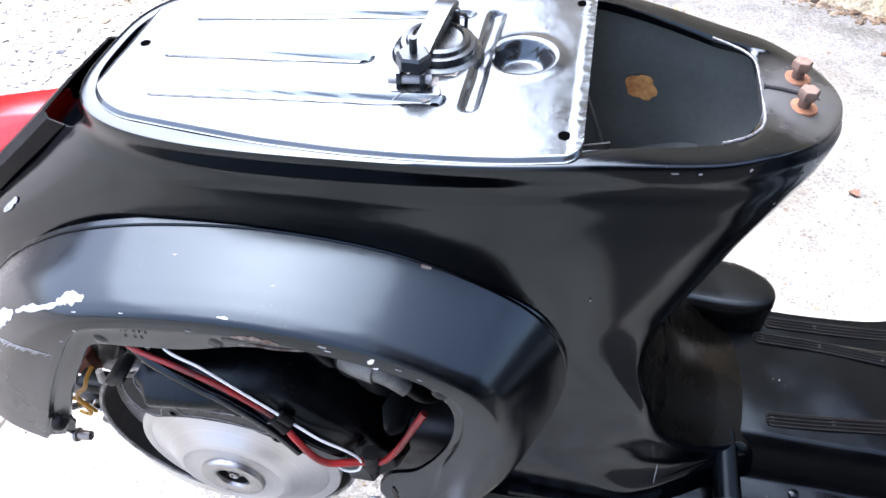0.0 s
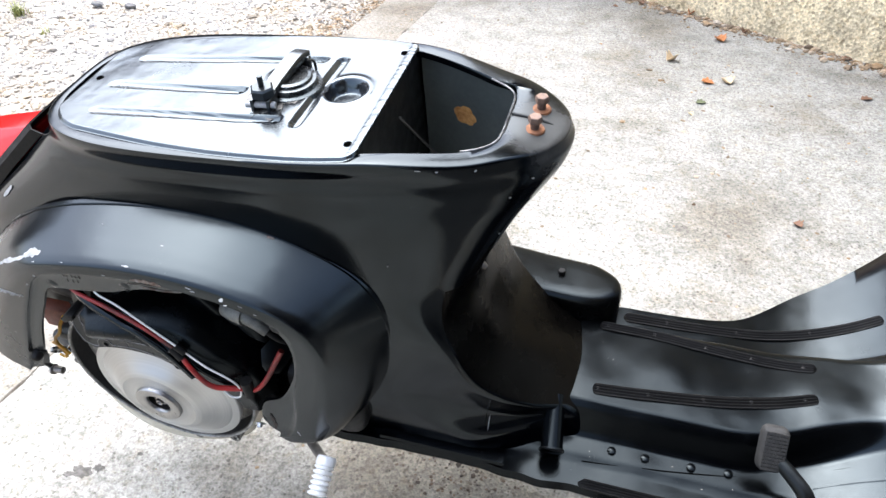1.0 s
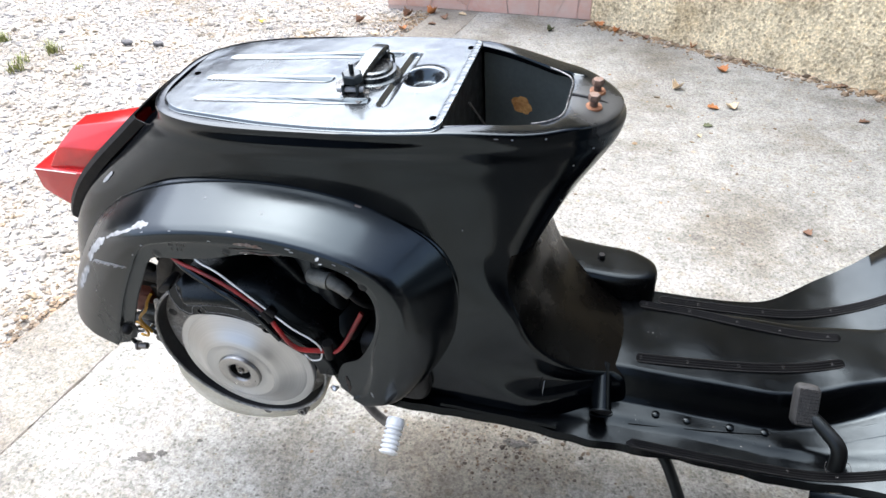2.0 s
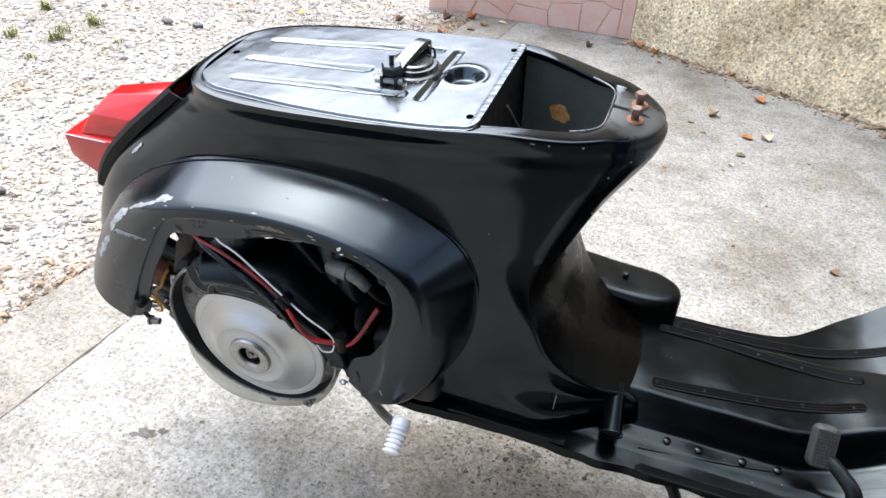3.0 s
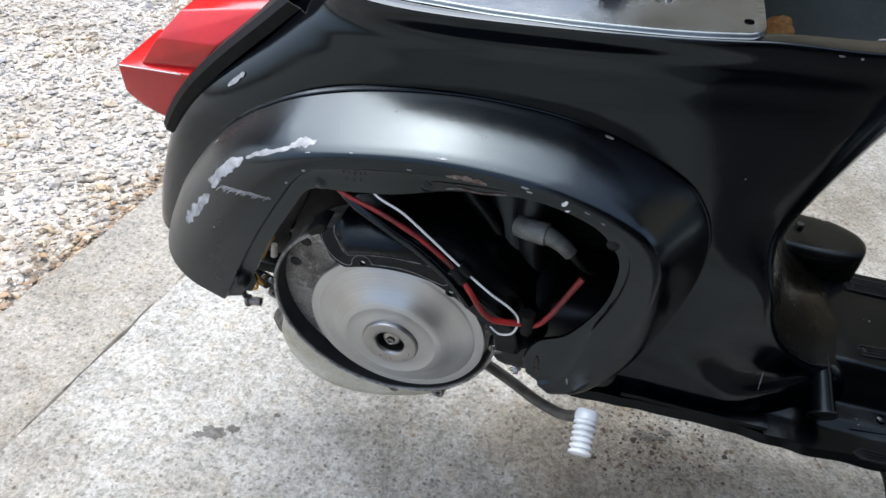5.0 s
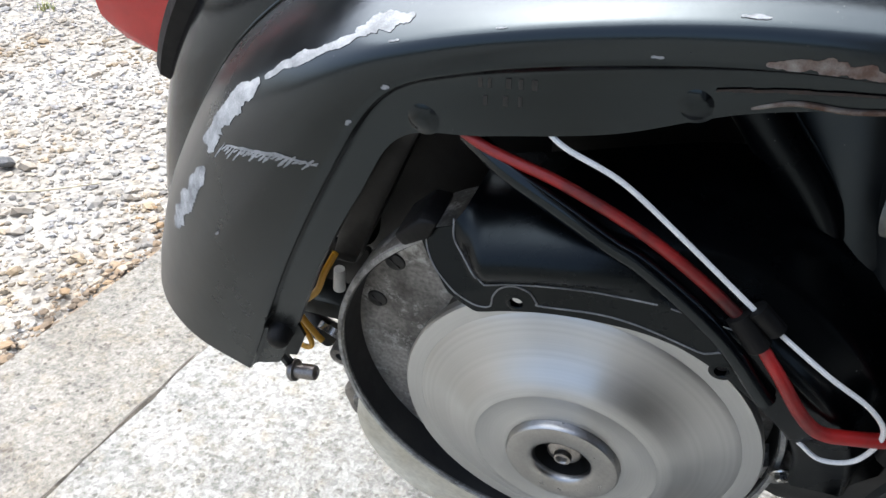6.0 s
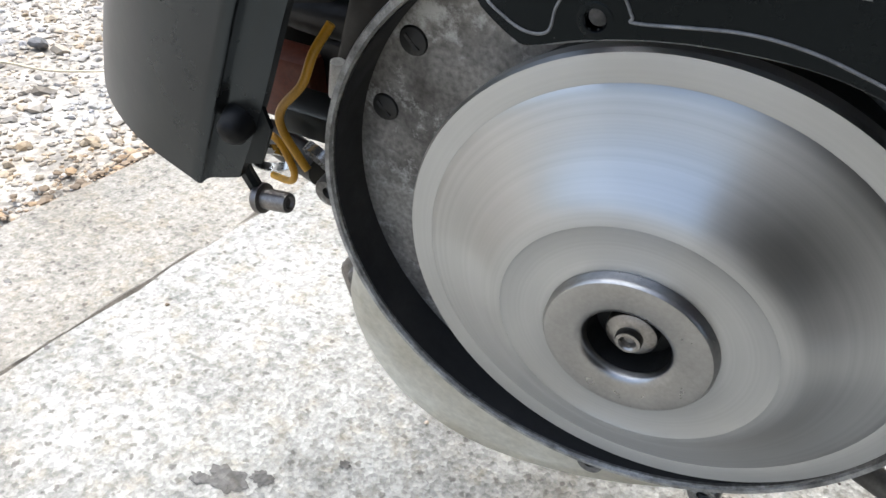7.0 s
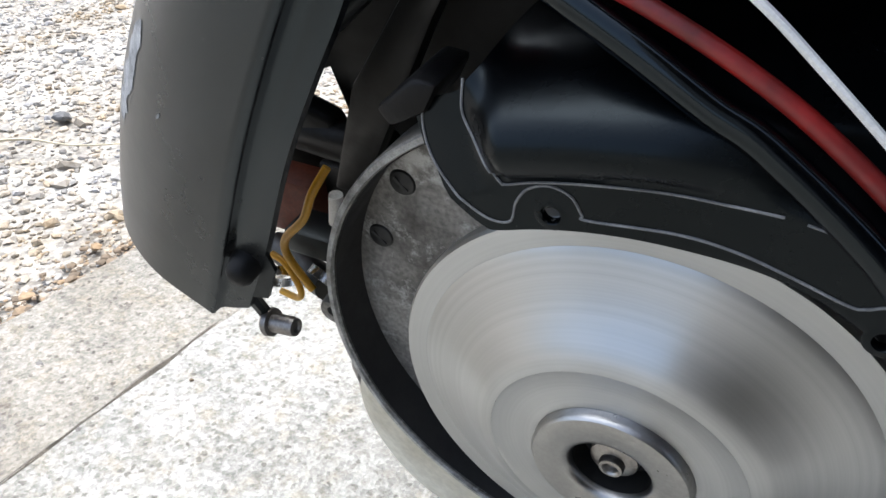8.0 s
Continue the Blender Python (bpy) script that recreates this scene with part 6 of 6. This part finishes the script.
SPOTS = [(0.73, 1.95, 0.055, "orange"), (0.79, 1.97, 0.06, "tan"), (0.60, 2.10, 0.06, "tan"), (0.71, 1.79, 0.04, "green"), (0.77, 2.34, 0.065, "orange"), (1.04, 2.46, 0.06, "orange"), (1.11, 2.43, 0.045, "yellow"), (0.24, 2.79, 0.07, "orange"), (0.04, 2.66, 0.05, "green")]
SPOTS += [(-0.27, 2.97, 0.06, "yellow"), (0.95, 1.165, 0.035, "brown"), (0.33, 2.72, 0.05, "orange"), (1.22, 1.96, 0.045, "brown"), (1.30, 1.99, 0.05, "tan"), (0.66, 2.60, 0.05, "orange"), (0.36, 2.60, 0.03, "brown"), (-0.47, 2.72, 0.06, "brown"), (-0.55, 2.78, 0.07, "orange"), (-0.5, 2.62, 0.05, "brown")]
SPOTS += [(-0.62, 2.55, 0.06, "orange"), (-0.66, 2.75, 0.07, "brown"), (-0.72, 2.45, 0.05, "tan"), (-1.3, 2.48, 0.04, "yellow"), (-0.85, 2.6, 0.06, "brown"), (-0.40, 2.80, 0.05, "tan"), (0.46, 2.66, 0.045, "brown"), (0.86, 2.44, 0.04, "brown"), (1.2, 2.28, 0.05, "brown"), (0.68, 1.70, 0.025, "tan")]
for i, (x, y, s, kind) in enumerate(SPOTS):
    s *= 0.8
    me = leaf_mesh(i * 1.31, 0.35 + 0.35 * (i % 3))
    me.materials.append(LEAVES[kind])
    ob = new("fallen_leaf", me)
    z = 0.0 if x > joint_x(y) else -0.002 if x > edge_x(y) else -0.012
    ob.matrix_world = Matrix.Translation((x, y, z - 0.04 * s * 0.5)) @ Euler((0.12 * math.sin(i * 3), 0.12 * math.cos(i * 5), i * 2.1)).to_matrix().to_4x4() @ Matrix.Diagonal((s, s, s, 1))
    tagged(ob, f"dry curled {kind} fallen leaf on the ground", "leaf", "fallen leaves")


def weed(x, y, n, h, seed):
    rng = np.random.default_rng(seed)
    vs, fs = [], []
    for i in range(n):
        a, lean, L = rng.random() * 6.283, 0.3 + 0.7 * rng.random(), h * (0.5 + 0.6 * rng.random())
        bx, by = rng.normal(0, 0.014, 2)
        k = len(vs)
        for t in (0, 0.5, 1):
            px, py, pz = bx + math.cos(a) * lean * L * t * t, by + math.sin(a) * lean * L * t * t, L * t * (1 - 0.3 * t * lean)
            w = 0.0028 * (1 - t * 0.9)
            vs += [(px - math.sin(a) * w, py + math.cos(a) * w, pz), (px + math.sin(a) * w, py - math.cos(a) * w, pz)]
        fs += [(k, k + 1, k + 3, k + 2), (k + 2, k + 3, k + 5, k + 4)]
    me = bpy.data.meshes.new("weed")
    me.from_pydata(vs, [], fs)
    me.materials.append(GREEN)
    ob = new("weed", me)
    ob.location = (x, y, -0.02)
    return tagged(ob, "small yellow-green grass tuft in the gravel", "weed", "weeds")


GREEN = worn("grass_blade", (0.16, 0.20, 0.045), (0.32, 0.30, 0.10), 30, (0.5, 0.7), 0, 0.2)
for i, (x, y, n, h) in enumerate([(-1.97, 1.65, 46, 0.06), (-1.98, 1.88, 60, 0.07), (-2.02, 1.75, 30, 0.05), (-2.15, 1.6, 40, 0.06), (-1.9, 1.45, 18, 0.035), (-2.3, 1.95, 50, 0.07), (-1.75, 1.75, 16, 0.03), (-2.35, 1.4, 50, 0.06)]):
    weed(x, y, n, h, i)
DARKSTONE = worn("dark_stone", (0.10, 0.10, 0.10), (0.17, 0.165, 0.16), 40, (0.8, 0.95), 0, 0.3, 0.4)
for x, y, s in ((-1.73, 2.05, 0.028), (-1.585, 2.07, 0.026), (-1.05, 1.7, 0.02), (-1.2, 0.62, 0.02)):
    bm = bmesh.new()
    bmesh.ops.create_icosphere(bm, subdivisions=2, radius=1)
    for v in bm.verts:
        v.co *= 1 + 0.35 * noise.noise(v.co * 1.3 + Vector((x * 9, y, 0)))
        v.co = Vector((v.co.x * s, v.co.y * s * 0.7, v.co.z * s * 0.5))
    ob = link("stone", bm, DARKSTONE, True)
    ob.location = (x, y, -0.008)
    tagged(ob, "dark grey rough stone in the gravel", "stone", "loose stones")
twig = link("twig", tube([(-1.25, 0.42, 0.004), (-1.15, 0.50, 0.008), (-1.05, 0.53, 0.006), (-0.95, 0.60, 0.006)], (0.003, 0.0015), 6, 24), worn("dry_stalk", (0.55, 0.48, 0.34), (0.42, 0.36, 0.25), 40, (0.7, 0.9), 0, 0.2))
tagged(twig, "thin dry straw-coloured stalk on the gravel", "twig")

# ---- broken stone tiles on the low wall, last ----
TILE = material("pink_stone", (0.5, 0.33, 0.26), 0.35)
info = node(TILE, "ObjectInfo")
tone = ramp(TILE, info.outputs["Random"], [(0.0, (0.58, 0.33, 0.26)), (0.5, (0.64, 0.42, 0.34)), (1.0, (0.52, 0.29, 0.21))])
vein = ramp(TILE, noise_tex(TILE, 18, 7, 0.7), [(0.4, (0, 0, 0)), (0.7, (0.6,) * 3)])
wire(TILE, mixed(TILE, vein, tone, (0.62, 0.52, 0.45)), bsdf(TILE).inputs["Base Color"])


def clip_cell(seeds, i, x0, x1, z0, z1):
    poly = [(x0, z0), (x1, z0), (x1, z1), (x0, z1)]
    ax, az = seeds[i]
    for j, (bx, bz) in enumerate(seeds):
        if j == i:
            continue
        nx, nz = bx - ax, bz - az
        c = nx * (ax + bx) / 2 + nz * (az + bz) / 2
        out = []
        for (px, pz), (qx, qz) in zip(poly, poly[1:] + poly[:1]):
            dp, dq = nx * px + nz * pz - c, nx * qx + nz * qz - c
            if dp <= 0:
                out.append((px, pz))
            if dp * dq < 0:
                t = dp / (dp - dq)
                out.append((px + (qx - px) * t, pz + (qz - pz) * t))
        poly = out
        if len(poly) < 3:
            return []
    return poly


rng = random.Random(3)
tiled = bpy.data.objects["wall_tiled"]
seeds = [(-0.8 + 0.94 * (i % 8 + rng.random()) / 8, (i // 8 + rng.random()) / 8) for i in range(64)]
for i in range(len(seeds)):
    cell = clip_cell(seeds, i, -0.8, 0.135, 0.0, 1.0)
    if len(cell) < 3:
        continue
    cx, cz = sum(p[0] for p in cell) / len(cell), sum(p[1] for p in cell) / len(cell)
    cell = [(cx + (x - cx) * 0.965, cz + (z - cz) * 0.965) for x, z in cell]
    part("tile", prism(cell, 2.866 - 0.0015 * rng.random(), 2.872, "y"), TILE, tiled, "", True)
for k in range(5):
    part("tile", prism([(0.142, k * 0.2 + 0.003), (0.198, k * 0.2 + 0.003), (0.198, k * 0.2 + 0.197), (0.142, k * 0.2 + 0.197)], 2.855, 2.872, "y", 0.003), TILE, tiled, "", True)
